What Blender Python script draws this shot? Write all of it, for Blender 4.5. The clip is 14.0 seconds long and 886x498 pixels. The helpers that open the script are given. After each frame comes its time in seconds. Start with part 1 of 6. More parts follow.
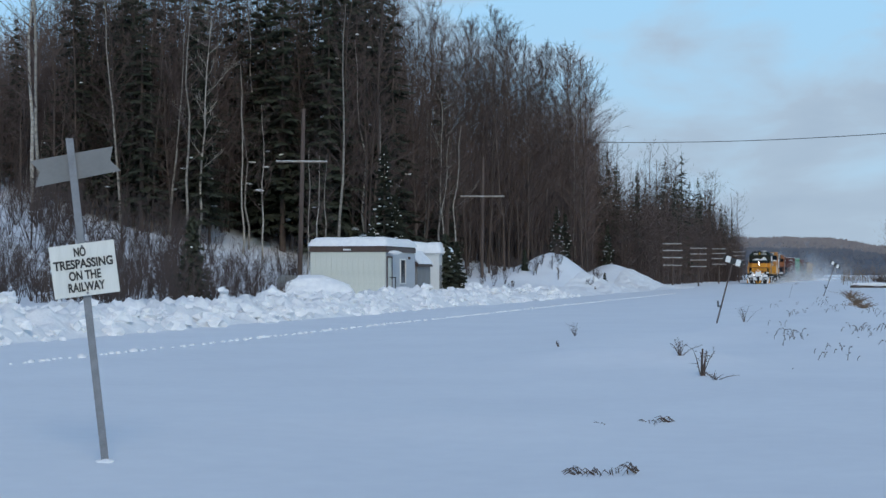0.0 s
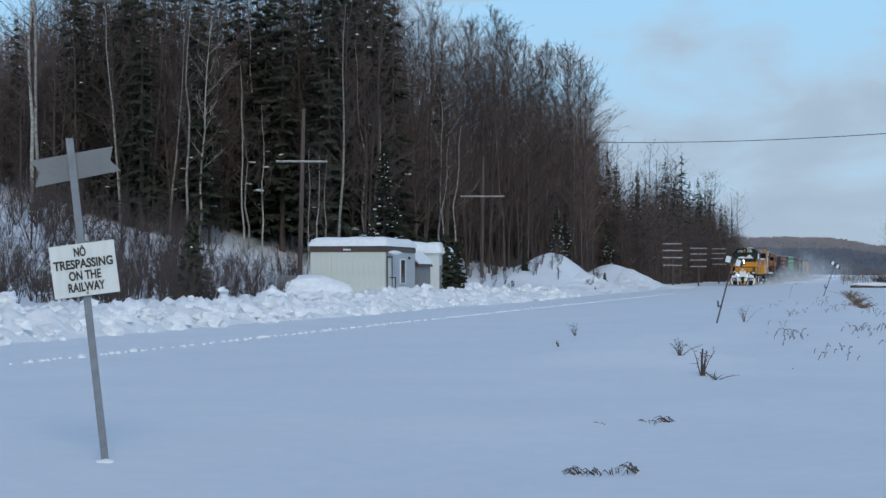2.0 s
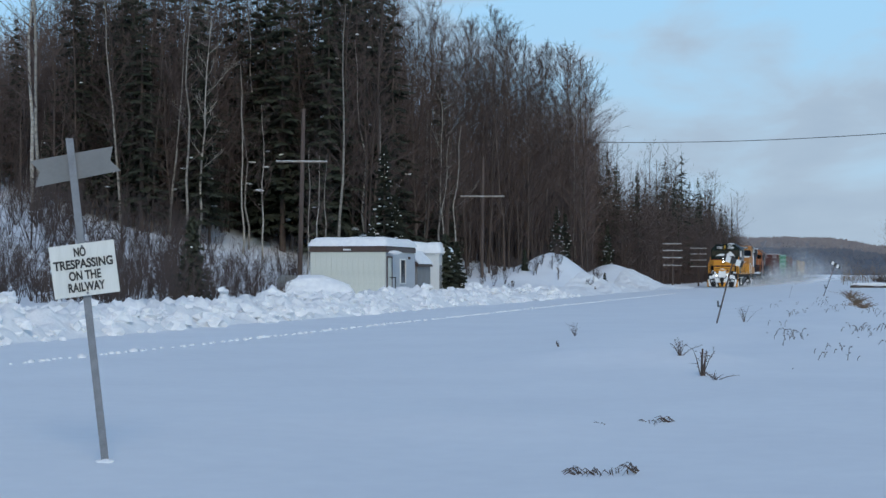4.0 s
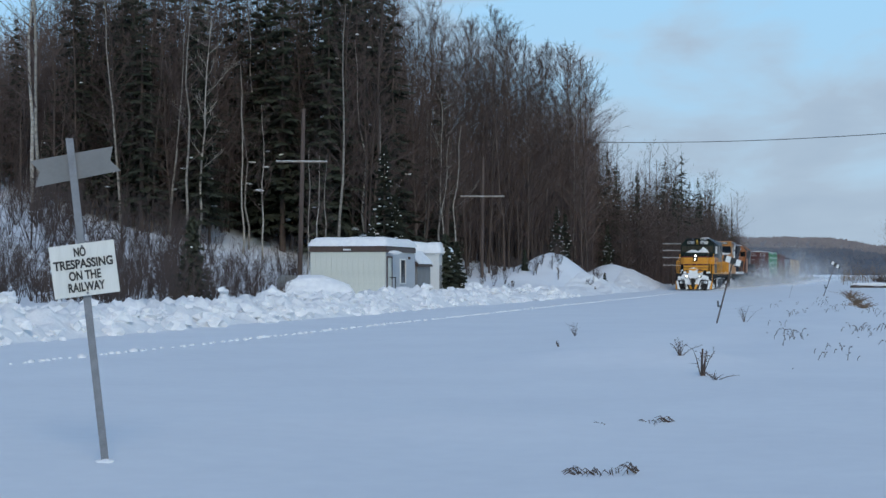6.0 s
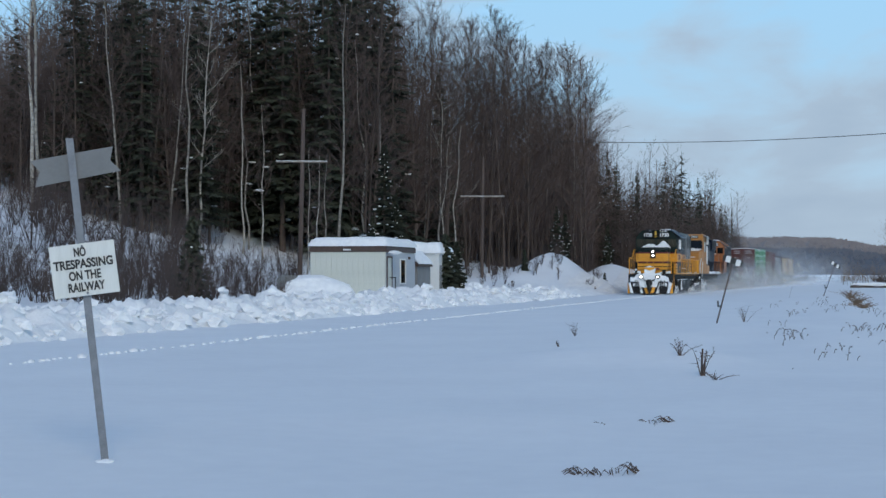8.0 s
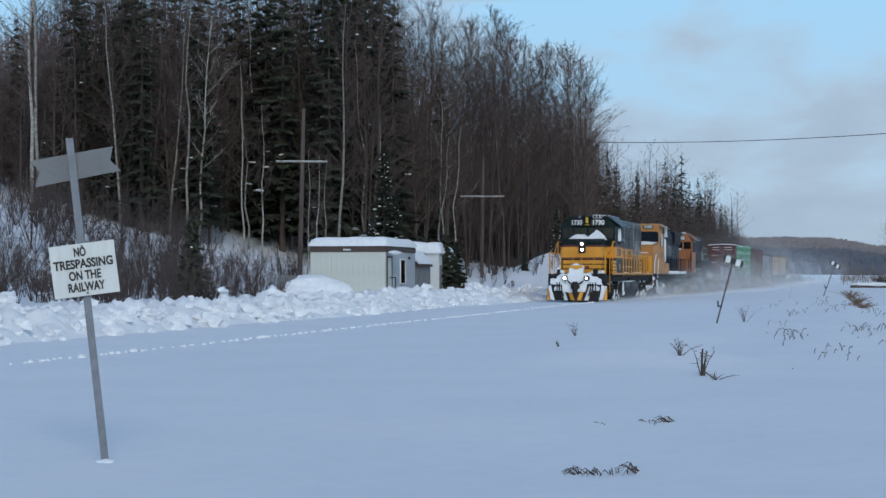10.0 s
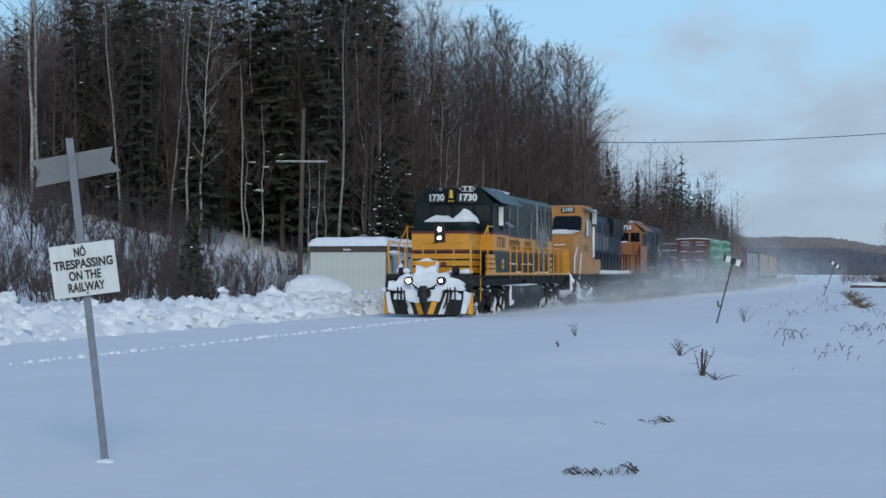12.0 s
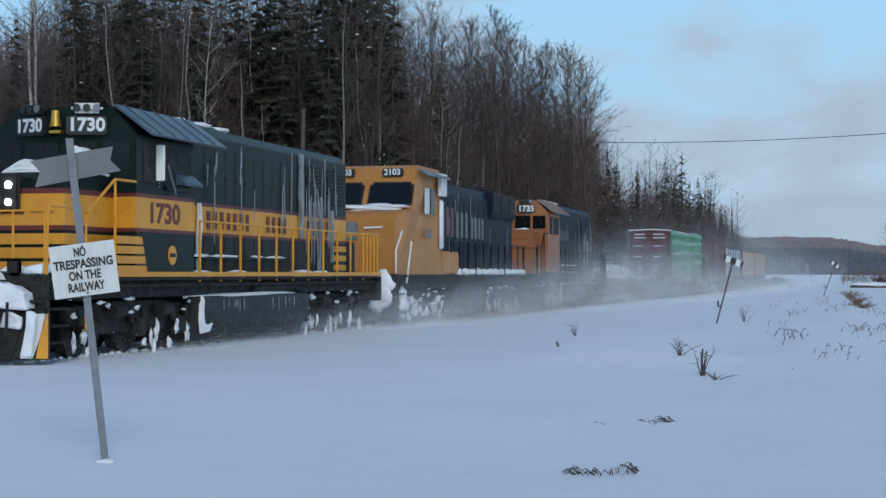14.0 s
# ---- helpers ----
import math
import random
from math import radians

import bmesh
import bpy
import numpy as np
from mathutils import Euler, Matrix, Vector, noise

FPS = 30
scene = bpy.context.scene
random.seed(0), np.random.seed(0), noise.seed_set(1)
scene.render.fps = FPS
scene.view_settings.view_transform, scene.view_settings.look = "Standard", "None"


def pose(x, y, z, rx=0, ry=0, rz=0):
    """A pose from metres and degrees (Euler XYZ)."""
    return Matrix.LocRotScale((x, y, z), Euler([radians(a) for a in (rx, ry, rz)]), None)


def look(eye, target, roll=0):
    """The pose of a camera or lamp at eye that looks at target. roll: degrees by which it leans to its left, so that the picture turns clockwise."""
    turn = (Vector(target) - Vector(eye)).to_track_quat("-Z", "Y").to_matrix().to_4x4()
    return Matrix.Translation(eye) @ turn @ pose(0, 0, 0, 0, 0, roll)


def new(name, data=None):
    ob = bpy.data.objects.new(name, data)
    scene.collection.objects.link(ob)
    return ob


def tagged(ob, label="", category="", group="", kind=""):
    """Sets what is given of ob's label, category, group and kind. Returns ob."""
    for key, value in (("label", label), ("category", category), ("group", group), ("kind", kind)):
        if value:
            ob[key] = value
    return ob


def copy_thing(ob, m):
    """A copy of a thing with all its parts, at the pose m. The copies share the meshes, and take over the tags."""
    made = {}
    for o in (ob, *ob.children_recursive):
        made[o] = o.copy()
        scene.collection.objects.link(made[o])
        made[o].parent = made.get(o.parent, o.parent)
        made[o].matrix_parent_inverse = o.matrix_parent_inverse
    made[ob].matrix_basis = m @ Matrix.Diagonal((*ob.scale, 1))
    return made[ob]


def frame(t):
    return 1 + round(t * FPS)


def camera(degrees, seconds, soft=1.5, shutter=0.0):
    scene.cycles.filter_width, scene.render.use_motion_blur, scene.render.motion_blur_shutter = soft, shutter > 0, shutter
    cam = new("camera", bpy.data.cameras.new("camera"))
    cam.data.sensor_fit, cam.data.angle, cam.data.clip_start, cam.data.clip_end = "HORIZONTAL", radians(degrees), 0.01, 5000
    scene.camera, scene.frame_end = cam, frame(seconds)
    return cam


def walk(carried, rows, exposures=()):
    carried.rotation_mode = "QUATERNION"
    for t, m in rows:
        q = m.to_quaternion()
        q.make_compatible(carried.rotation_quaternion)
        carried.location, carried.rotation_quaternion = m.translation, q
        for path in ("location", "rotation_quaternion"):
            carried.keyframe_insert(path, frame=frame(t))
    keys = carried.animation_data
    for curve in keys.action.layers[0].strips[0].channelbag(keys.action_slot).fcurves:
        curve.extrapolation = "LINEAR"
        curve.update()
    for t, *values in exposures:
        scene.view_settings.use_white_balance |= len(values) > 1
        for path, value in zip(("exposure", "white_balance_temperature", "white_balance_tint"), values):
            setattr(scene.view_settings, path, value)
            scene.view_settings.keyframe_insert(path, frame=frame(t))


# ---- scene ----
EYE = (0.0, 0.0, 1.6)
YAW, PITCH = 14.43, 0.85
cam = camera(30.25, 14.0, soft=1.5)
walk(cam, [(0.0, pose(*EYE, 90 + PITCH, 0, YAW)), (14.0, pose(*EYE, 90 + PITCH, 0, YAW))], exposures=[(0.0, 0.04, 6650, 4), (14.0, 0.04, 6650, 4)])

# ---- light ----
SUN_FROM = Vector((0.32, -0.70, 0.50)).normalized()
world = bpy.data.worlds.new("world")
scene.world = world
world.use_nodes = True
wn = world.node_tree
sky = wn.nodes.new("ShaderNodeTexSky")
sky.sky_type = "NISHITA"
sky.sun_disc = False
sky.sun_elevation = math.asin(SUN_FROM.z)
sky.sun_rotation = math.atan2(SUN_FROM.x, SUN_FROM.y)
sky.dust_density, sky.ozone_density, sky.air_density = 0.1, 3.2, 1.0
wn.links.new(sky.outputs[0], wn.nodes["Background"].inputs[0])
wn.nodes["Background"].inputs[1].default_value = 0.145
sun = bpy.data.lights.new("sun", "SUN")
sun.energy, sun.angle, sun.color = 1.05, radians(20), (1.0, 0.92, 0.84)
new("sun", sun).matrix_world = look(SUN_FROM * 100, (0, 0, 0))


# ---- materials ----
def material(name, colour, rough=0.6, metal=0.0, vary=0.12, scale=3.0, bump=0.0, bump_scale=30.0, second=None, per_object=0.0, stretch=(1, 1, 1), glow=0.0, spec=0.5):
    m = bpy.data.materials.new(name)
    m.use_nodes = True
    n, l = m.node_tree.nodes, m.node_tree.links
    b = n["Principled BSDF"]
    b.inputs["Roughness"].default_value, b.inputs["Metallic"].default_value = rough, metal
    b.inputs["Specular IOR Level"].default_value = spec
    co = n.new("ShaderNodeTexCoord")
    mp = n.new("ShaderNodeMapping")
    mp.inputs["Scale"].default_value = stretch
    l.new(co.outputs["Object"], mp.inputs[0])
    coarse, fine = n.new("ShaderNodeTexNoise"), n.new("ShaderNodeTexNoise")
    coarse.inputs["Scale"].default_value, fine.inputs["Scale"].default_value = scale, scale * 9
    coarse.inputs["Detail"].default_value = fine.inputs["Detail"].default_value = 4
    for t in (coarse, fine):
        l.new(mp.outputs[0], t.inputs["Vector"])
    mix = n.new("ShaderNodeMix")
    mix.inputs[0].default_value = 0.4
    l.new(coarse.outputs[0], mix.inputs[2]), l.new(fine.outputs[0], mix.inputs[3])
    ramp = n.new("ShaderNodeValToRGB")
    lo = [c * (1 - vary) for c in colour]
    hi = [min(1, c * (1 + vary)) for c in colour] if second is None else second
    ramp.color_ramp.elements[0].position, ramp.color_ramp.elements[1].position = 0.32, 0.68
    ramp.color_ramp.elements[0].color, ramp.color_ramp.elements[1].color = (*lo, 1), (*hi, 1)
    l.new(mix.outputs[0], ramp.inputs[0])
    out = ramp.outputs[0]
    if per_object:
        info, hsv, mr = n.new("ShaderNodeObjectInfo"), n.new("ShaderNodeHueSaturation"), n.new("ShaderNodeMapRange")
        mr.inputs[3].default_value, mr.inputs[4].default_value = 1 - per_object, 1 + per_object
        l.new(info.outputs["Random"], mr.inputs[0]), l.new(mr.outputs[0], hsv.inputs["Value"])
        l.new(out, hsv.inputs["Color"])
        out = hsv.outputs[0]
    l.new(out, b.inputs["Base Color"])
    if bump:
        bn, bt = n.new("ShaderNodeBump"), n.new("ShaderNodeTexNoise")
        bt.inputs["Scale"].default_value, bt.inputs["Detail"].default_value = bump_scale, 5
        bn.inputs["Strength"].default_value, bn.inputs["Distance"].default_value = bump, 0.5 / bump_scale
        l.new(mp.outputs[0], bt.inputs["Vector"]), l.new(bt.outputs[0], bn.inputs["Height"])
        l.new(bn.outputs[0], b.inputs["Normal"])
    if glow:
        b.inputs["Emission Color"].default_value, b.inputs["Emission Strength"].default_value = (1, 0.96, 0.9, 1), glow
    return m


SNOW = material("snow", (0.80, 0.82, 0.86), 0.75, vary=0.03, scale=0.35, second=(0.84, 0.86, 0.89), bump=0.05, bump_scale=3, spec=0.25)
BANK_SNOW = material("ploughed_snow", (0.82, 0.83, 0.85), 0.8, vary=0.05, scale=1.5, second=(0.9, 0.9, 0.9), bump=0.5, bump_scale=7, spec=0.2)
CAKED_SNOW = material("caked_snow", (0.84, 0.85, 0.87), 0.85, vary=0.08, scale=4, second=(0.94, 0.94, 0.94), bump=0.5, bump_scale=14, spec=0.2)
BARK = material("grey_bark", (0.065, 0.046, 0.038), 0.9, vary=0.4, scale=2, second=(0.12, 0.088, 0.072), bump=0.4, bump_scale=25, per_object=0.35, stretch=(1, 1, 0.3))
BIRCH = material("pale_bark", (0.24, 0.21, 0.18), 0.8, vary=0.45, scale=2.5, second=(0.44, 0.40, 0.345), bump=0.3, bump_scale=20, per_object=0.3, stretch=(1, 1, 2.5))
TWIG = material("twigs", (0.080, 0.054, 0.047), 0.9, vary=0.3, scale=1.0, second=(0.135, 0.095, 0.080), per_object=0.3)
NEEDLE = material("spruce_needles", (0.030, 0.034, 0.024), 0.8, vary=0.4, scale=1.2, second=(0.060, 0.066, 0.044), per_object=0.3, spec=0.2)
DRY = material("dry_weed", (0.07, 0.048, 0.042), 0.9, vary=0.3, scale=8, second=(0.14, 0.095, 0.07))
STRAW = material("dry_straw", (0.20, 0.13, 0.09), 0.9, vary=0.3, scale=8, second=(0.30, 0.22, 0.15))
POLE_WOOD = material("dark_pole_wood", (0.085, 0.06, 0.05), 0.9, vary=0.3, scale=2, second=(0.13, 0.095, 0.08), bump=0.3, bump_scale=18, stretch=(1, 1, 0.15))
SIDING_GREY = material("grey_siding", (0.40, 0.42, 0.45), 0.55, vary=0.06, scale=1.2, second=(0.46, 0.48, 0.51), bump=0.15)
WOOD = material("weathered_wood", (0.20, 0.16, 0.13), 0.85, vary=0.3, scale=2, second=(0.32, 0.27, 0.22), bump=0.3, bump_scale=18, stretch=(1, 1, 0.15))
GALV = material("galvanised_steel", (0.20, 0.21, 0.23), 0.6, 0.3, vary=0.2, scale=9, bump=0.1)
PLATE_BACK = material("bare_sheet_metal", (0.17, 0.172, 0.172), 0.65, 0.1, vary=0.12, scale=4)
SIGN_WHITE = material("sign_white", (0.66, 0.66, 0.62), 0.5, vary=0.08, scale=5, second=(0.72, 0.72, 0.68), stretch=(4, 1, 0.3))
INK = material("black_paint", (0.015, 0.015, 0.016), 0.5, vary=0.3, scale=6)
SIDING = material("cream_siding", (0.56, 0.57, 0.50), 0.55, vary=0.06, scale=1.2, second=(0.62, 0.62, 0.55), bump=0.15)
SIDING_WHITE = material("white_siding", (0.68, 0.69, 0.67), 0.55, vary=0.06, scale=1.2, second=(0.74, 0.74, 0.72), bump=0.15)
TRIM_BROWN = material("brown_trim", (0.075, 0.045, 0.035), 0.6, vary=0.25, scale=5)
GREY_DOOR = material("grey_boards", (0.20, 0.20, 0.20), 0.75, vary=0.25, scale=4, bump=0.3, stretch=(1, 1, 0.2))
GLASS = material("dark_glass", (0.008, 0.010, 0.012), 0.08, vary=0.2, scale=2, spec=0.3)
# white base colour stands in for bright sky mirrored in the deflector
PANE_WHITE = material("sky_glare_white_pane", (0.93, 0.93, 0.92), 0.25, vary=0.02, scale=2)
GREEN = material("dark_green_paint", (0.007, 0.014, 0.0125), 0.4, vary=0.35, scale=1.6, second=(0.014, 0.024, 0.021), bump=0.05, spec=0.12)
YELLOW = material("yellow_paint", (0.74, 0.30, 0.018), 0.45, vary=0.15, scale=1.8, second=(0.82, 0.37, 0.03))
ORANGE = material("orange_paint", (0.48, 0.19, 0.035), 0.5, vary=0.18, scale=1.4, second=(0.54, 0.24, 0.06))
DEEP_ORANGE = material("deep_orange_paint", (0.33, 0.105, 0.03), 0.5, vary=0.18, scale=1.4, second=(0.40, 0.15, 0.05))
MAROON = material("maroon_paint", (0.14, 0.018, 0.012), 0.5, vary=0.2, scale=3)
NAVY = material("navy_paint", (0.009, 0.012, 0.022), 0.5, vary=0.3, scale=1.6, second=(0.016, 0.02, 0.034), spec=0.08)
BLACK = material("black_running_gear", (0.012, 0.012, 0.013), 0.7, vary=0.5, scale=4, second=(0.060, 0.056, 0.054), bump=0.3, spec=0.15)
# the roof panel's blue is reflected sky put into the base colour
ROOF_BLUE = material("sky_tinted_roof_panel", (0.05, 0.075, 0.11), 0.4, vary=0.25, scale=2, second=(0.08, 0.115, 0.16))
ICE = material("grey_ice", (0.10, 0.11, 0.115), 0.4, vary=0.4, scale=5, second=(0.42, 0.44, 0.46), bump=0.3, bump_scale=20, stretch=(1, 1, 0.3))
WHITE_PAINT = material("white_paint", (0.72, 0.72, 0.70), 0.5, vary=0.08, scale=6)
LAMP = material("lit_headlamp", (1, 1, 1), 0.3, vary=0.0, glow=14.0)
LAMP_DIM = material("ditch_lamp", (1, 0.95, 0.9), 0.3, vary=0.0, glow=6.0)
GOLD = material("brass_bell", (0.55, 0.33, 0.06), 0.35, 0.7, vary=0.2, scale=8)
BOX_BROWN = material("boxcar_brown", (0.075, 0.018, 0.016), 0.7, vary=0.3, scale=1.5, second=(0.11, 0.028, 0.022))
BOX_RED = material("boxcar_red", (0.09, 0.016, 0.015), 0.7, vary=0.25, scale=1.5, second=(0.13, 0.025, 0.022))
BOX_GREEN = material("boxcar_green", (0.05, 0.27, 0.11), 0.65, vary=0.2, scale=1.2, second=(0.08, 0.33, 0.15))
LUMBER_WRAP = material("wrapped_lumber", (0.50, 0.54, 0.58), 0.5, vary=0.15, scale=1.2, second=(0.6, 0.63, 0.66))
LUMBER = material("sawn_lumber", (0.42, 0.30, 0.17), 0.8, vary=0.2, scale=2, second=(0.5, 0.38, 0.24))
TANK_GREY = material("grimy_tank", (0.03, 0.031, 0.034), 0.6, vary=0.3, scale=2, second=(0.06, 0.062, 0.068), bump=0.2, spec=0.2)
FROST_GREEN = material("frosted_green", (0.16, 0.40, 0.24), 0.8, vary=0.2, scale=1.5, second=(0.32, 0.52, 0.40))
CABLE = material("cable", (0.03, 0.03, 0.03), 0.6, vary=0.1)


# ---- mesh helpers ----
def part(name, bm, mat, parent=None, label="", smooth=False):
    """Links a bmesh, or (verts, faces), as one mesh object."""
    me = bpy.data.meshes.new(name)
    if isinstance(bm, tuple):
        me.from_pydata(bm[0], [], bm[1])
    else:
        bmesh.ops.recalc_face_normals(bm, faces=bm.faces)
        bm.to_mesh(me)
        bm.free()
    me.materials.append(mat)
    if smooth:
        me.shade_smooth()
    ob = new(name, me)
    ob.parent = parent
    if label:
        tagged(ob, label)
    return ob


def thing(name, m, label, category, group="", kind=""):
    ob = new(name)
    ob.matrix_world = m
    return tagged(ob, label, category, group, kind)


def box(x0, x1, y0, y1, z0, z1, bevel=0.0, bm=None):
    """A box; a bevel rounds its edges."""
    own = bmesh.new()
    g = bmesh.ops.create_cube(own, size=1)
    for v in own.verts:
        v.co = Vector(((x0 + x1) / 2 + v.co.x * (x1 - x0), (y0 + y1) / 2 + v.co.y * (y1 - y0), (z0 + z1) / 2 + v.co.z * (z1 - z0)))
    if bevel:
        bmesh.ops.bevel(own, geom=own.edges[:], offset=bevel, segments=2, affect="EDGES")
    return join(bm, own)


def join(bm, own):
    if bm is None:
        return own
    me = bpy.data.meshes.new("t")
    own.to_mesh(me)
    own.free()
    bm.from_mesh(me)
    bpy.data.meshes.remove(me)
    return bm


def prism(pts, axis, a, b, bevel=0.0, bm=None):
    """A polygon pushed along x, y or z from a to b. The polygon is in the other two axes, in order."""
    own = bmesh.new()
    def at(p, q):
        return {"x": (q, p[0], p[1]), "y": (p[0], q, p[1]), "z": (p[0], p[1], q)}[axis]
    lo, hi = [own.verts.new(at(p, a)) for p in pts], [own.verts.new(at(p, b)) for p in pts]
    own.faces.new(lo), own.faces.new(hi[::-1])
    for i in range(len(pts)):
        j = (i + 1) % len(pts)
        own.faces.new((lo[i], hi[i], hi[j], lo[j]))
    bmesh.ops.recalc_face_normals(own, faces=own.faces)
    if bevel:
        bmesh.ops.bevel(own, geom=own.edges[:], offset=bevel, segments=2, affect="EDGES")
    return join(bm, own)


def rod(points, r, n=6, bm=None, r1=None):
    """A round bar through the points, tapering to r1."""
    own = bmesh.new()
    pts = [Vector(p) for p in points]
    r1 = r if r1 is None else r1
    rings = []
    for i, p in enumerate(pts):
        d = (pts[min(i + 1, len(pts) - 1)] - pts[max(i - 1, 0)]).normalized()
        q = d.to_track_quat("Z", "Y")
        rr = r + (r1 - r) * i / (len(pts) - 1)
        rings.append([own.verts.new(p + q @ Vector((rr * math.cos(k * math.tau / n), rr * math.sin(k * math.tau / n), 0))) for k in range(n)])
    for a, b in zip(rings, rings[1:]):
        for k in range(n):
            own.faces.new((a[k], a[(k + 1) % n], b[(k + 1) % n], b[k]))
    own.faces.new(rings[0][::-1]), own.faces.new(rings[-1])
    return join(bm, own)


def lump(c, size, seed=0, rough=0.25, sub=3, bm=None, flat=None):
    """An uneven snowy lump."""
    own = bmesh.new()
    bmesh.ops.create_icosphere(own, subdivisions=sub, radius=1)
    for v in own.verts:
        k = 1 + rough * noise.fractal(v.co * 1.6 + Vector((seed * 7.3, 0, 0)), 1.0, 2.0, 4)
        v.co = Vector((c[0] + v.co.x * size[0] * k, c[1] + v.co.y * size[1] * k, c[2] + v.co.z * size[2] * k))
        if flat is not None and v.co.z < flat:
            v.co.z = flat
    return join(bm, own)


def lettering(text, size, m, mat, parent, name="lettering", width=None, align="CENTER"):
    """Raised letters in the built-in font, as a mesh. m turns the letters' plane."""
    cu = bpy.data.curves.new("t", "FONT")
    cu.body, cu.size, cu.extrude, cu.align_x, cu.align_y = text, size, 0.004, align, "CENTER"
    cu.offset = size * 0.032
    tmp = new("t", cu)
    dg = bpy.context.evaluated_depsgraph_get()
    me = bpy.data.meshes.new_from_object(tmp.evaluated_get(dg))
    bpy.data.objects.remove(tmp)
    if width:
        xs = [v.co.x for v in me.vertices]
        k = width / (max(xs) - min(xs))
        for v in me.vertices:
            v.co.x *= k
    me.transform(m)
    me.materials.clear()
    me.materials.append(mat)
    ob = new(name, me)
    ob.parent = parent
    return ob


def smooth_step(a, b, v):
    t = max(0.0, min(1.0, (v - a) / (b - a)))
    return t * t * (3 - 2 * t)


# ---- ground ----
TRACK_X = -15.25


def ground(x, y):
    """The snow's height."""
    edge = -35 + 8 * smooth_step(95, 150, y) - 12 * smooth_step(172, 200, y)
    d = max(0.0, edge - x)
    h = 0.27 * d * smooth_step(0, 14, d) + 0.1 * d * smooth_step(0, 3, d) * (1 - smooth_step(3, 14, d))
    h = min(h, 26 + 0.02 * d) * (1 - smooth_step(300, 390, y))
    for cx, cy, hh, rx, ry in ((-24.8, 133, 2.7, 3.2, 7), (-27.5, 124, 0.9, 3, 6), (-23.8, 160, 2.0, 3.5, 8), (-30, 145, 1.2, 5, 12), (-4.6, 30, 0.22, 1.8, 2.2), (-3.0, 29.5, 0.12, 1.0, 1.0),
                               (-6.0, 42, 0.12, 3, 5), (-1.0, 48, 0.25, 3.2, 7), (-1, 110, 0.30, 6, 30), (2.0, 75, 0.25, 4, 14), (-4.5, 18.0, 0.08, 2.2, 1.4)):
        k = ((x - cx) / rx) ** 2 + ((y - cy) / ry) ** 2
        if k < 9:
            h += hh * math.exp(-k)
    h += 0.35 * smooth_step(-19.5, -24, x)
    rough = 0.10 * noise.noise(Vector((x * 0.13, y * 0.07, 3))) + 0.012 * noise.noise(Vector((x * 0.4, y * 0.2, 7)))
    if x < -19 and 105 < y < 185:
        rough += 0.30 * noise.noise(Vector((x * 0.35, y * 0.22, 11))) + 0.10 * noise.noise(Vector((x * 1.1, y * 0.7, 13)))
    if x > -8 and 22 < y < 140:
        k = smooth_step(-8, -3, x) * smooth_step(22, 34, y) * (1 - smooth_step(110, 140, y))
        rough += k * (0.16 * noise.noise(Vector((x * 0.45, y * 0.16, 21))) + 0.05 * noise.noise(Vector((x * 1.3, y * 0.5, 23))))
    near_track = 1 - smooth_step(1.6, 4.0, abs(x - TRACK_X))
    h = h * (1 - near_track) + rough * (0.12 + 0.88 * (1 - near_track))
    if y > 260:
        h += rough * 4
    return h


def steps(a, b, fine_a, fine_b, step):
    out = list(np.arange(fine_a, fine_b, step))
    s, v = step, fine_a
    left = []
    while v > a:
        s *= 1.25
        v -= s
        left.append(v)
    s, v = step, out[-1]
    while v < b:
        s *= 1.25
        v += s
        out.append(v)
    return left[::-1] + out


def build_ground():
    xs, ys = steps(-2500, 2500, -42, 10, 0.4), steps(-300, 4500, 8, 175, 0.6)
    verts = [(x, y, ground(x, y)) for y in ys for x in xs]
    n = len(xs)
    faces = [(j * n + i, j * n + i + 1, (j + 1) * n + i + 1, (j + 1) * n + i) for j in range(len(ys) - 1) for i in range(n - 1)]
    tagged(part("ground", (verts, faces), SNOW, smooth=True), "deep smooth wind-packed snow in bluish shade", "snow", kind="structure")


build_ground()


def clod_height(x, y):
    """Height of the ploughed bank above the snow."""
    u = (x + 20.6 + 0.5 * noise.noise(Vector((0, y * 0.08, 5)))) / 1.9
    top = 1.0 - 0.45 * smooth_step(85, 120, y) - 0.15 * smooth_step(120, 160, y)
    top *= 0.82 + 0.3 * noise.noise(Vector((1, y * 0.22, 9)))
    shape = max(0.0, 1 - abs(u) ** 2.4)
    p = Vector((x * 1.15, y * 1.0, 0.5))
    d, _ = noise.voronoi(p)
    d2, _ = noise.voronoi(p * 2.1)
    d3, _ = noise.voronoi(p * 4.3 + Vector((3, 1, 0)))
    lumps = (0.55 - d[0]) * 0.7 + (0.5 - d2[0]) * 0.45 + (0.5 - d3[0]) * 0.28 + 0.15 * noise.noise(p * 6)
    return shape * top * (0.64 + 0.95 * lumps) + (0.05 * lumps if 0 < shape < 0.5 else 0) - (0.08 if shape <= 0.02 else 0.0)


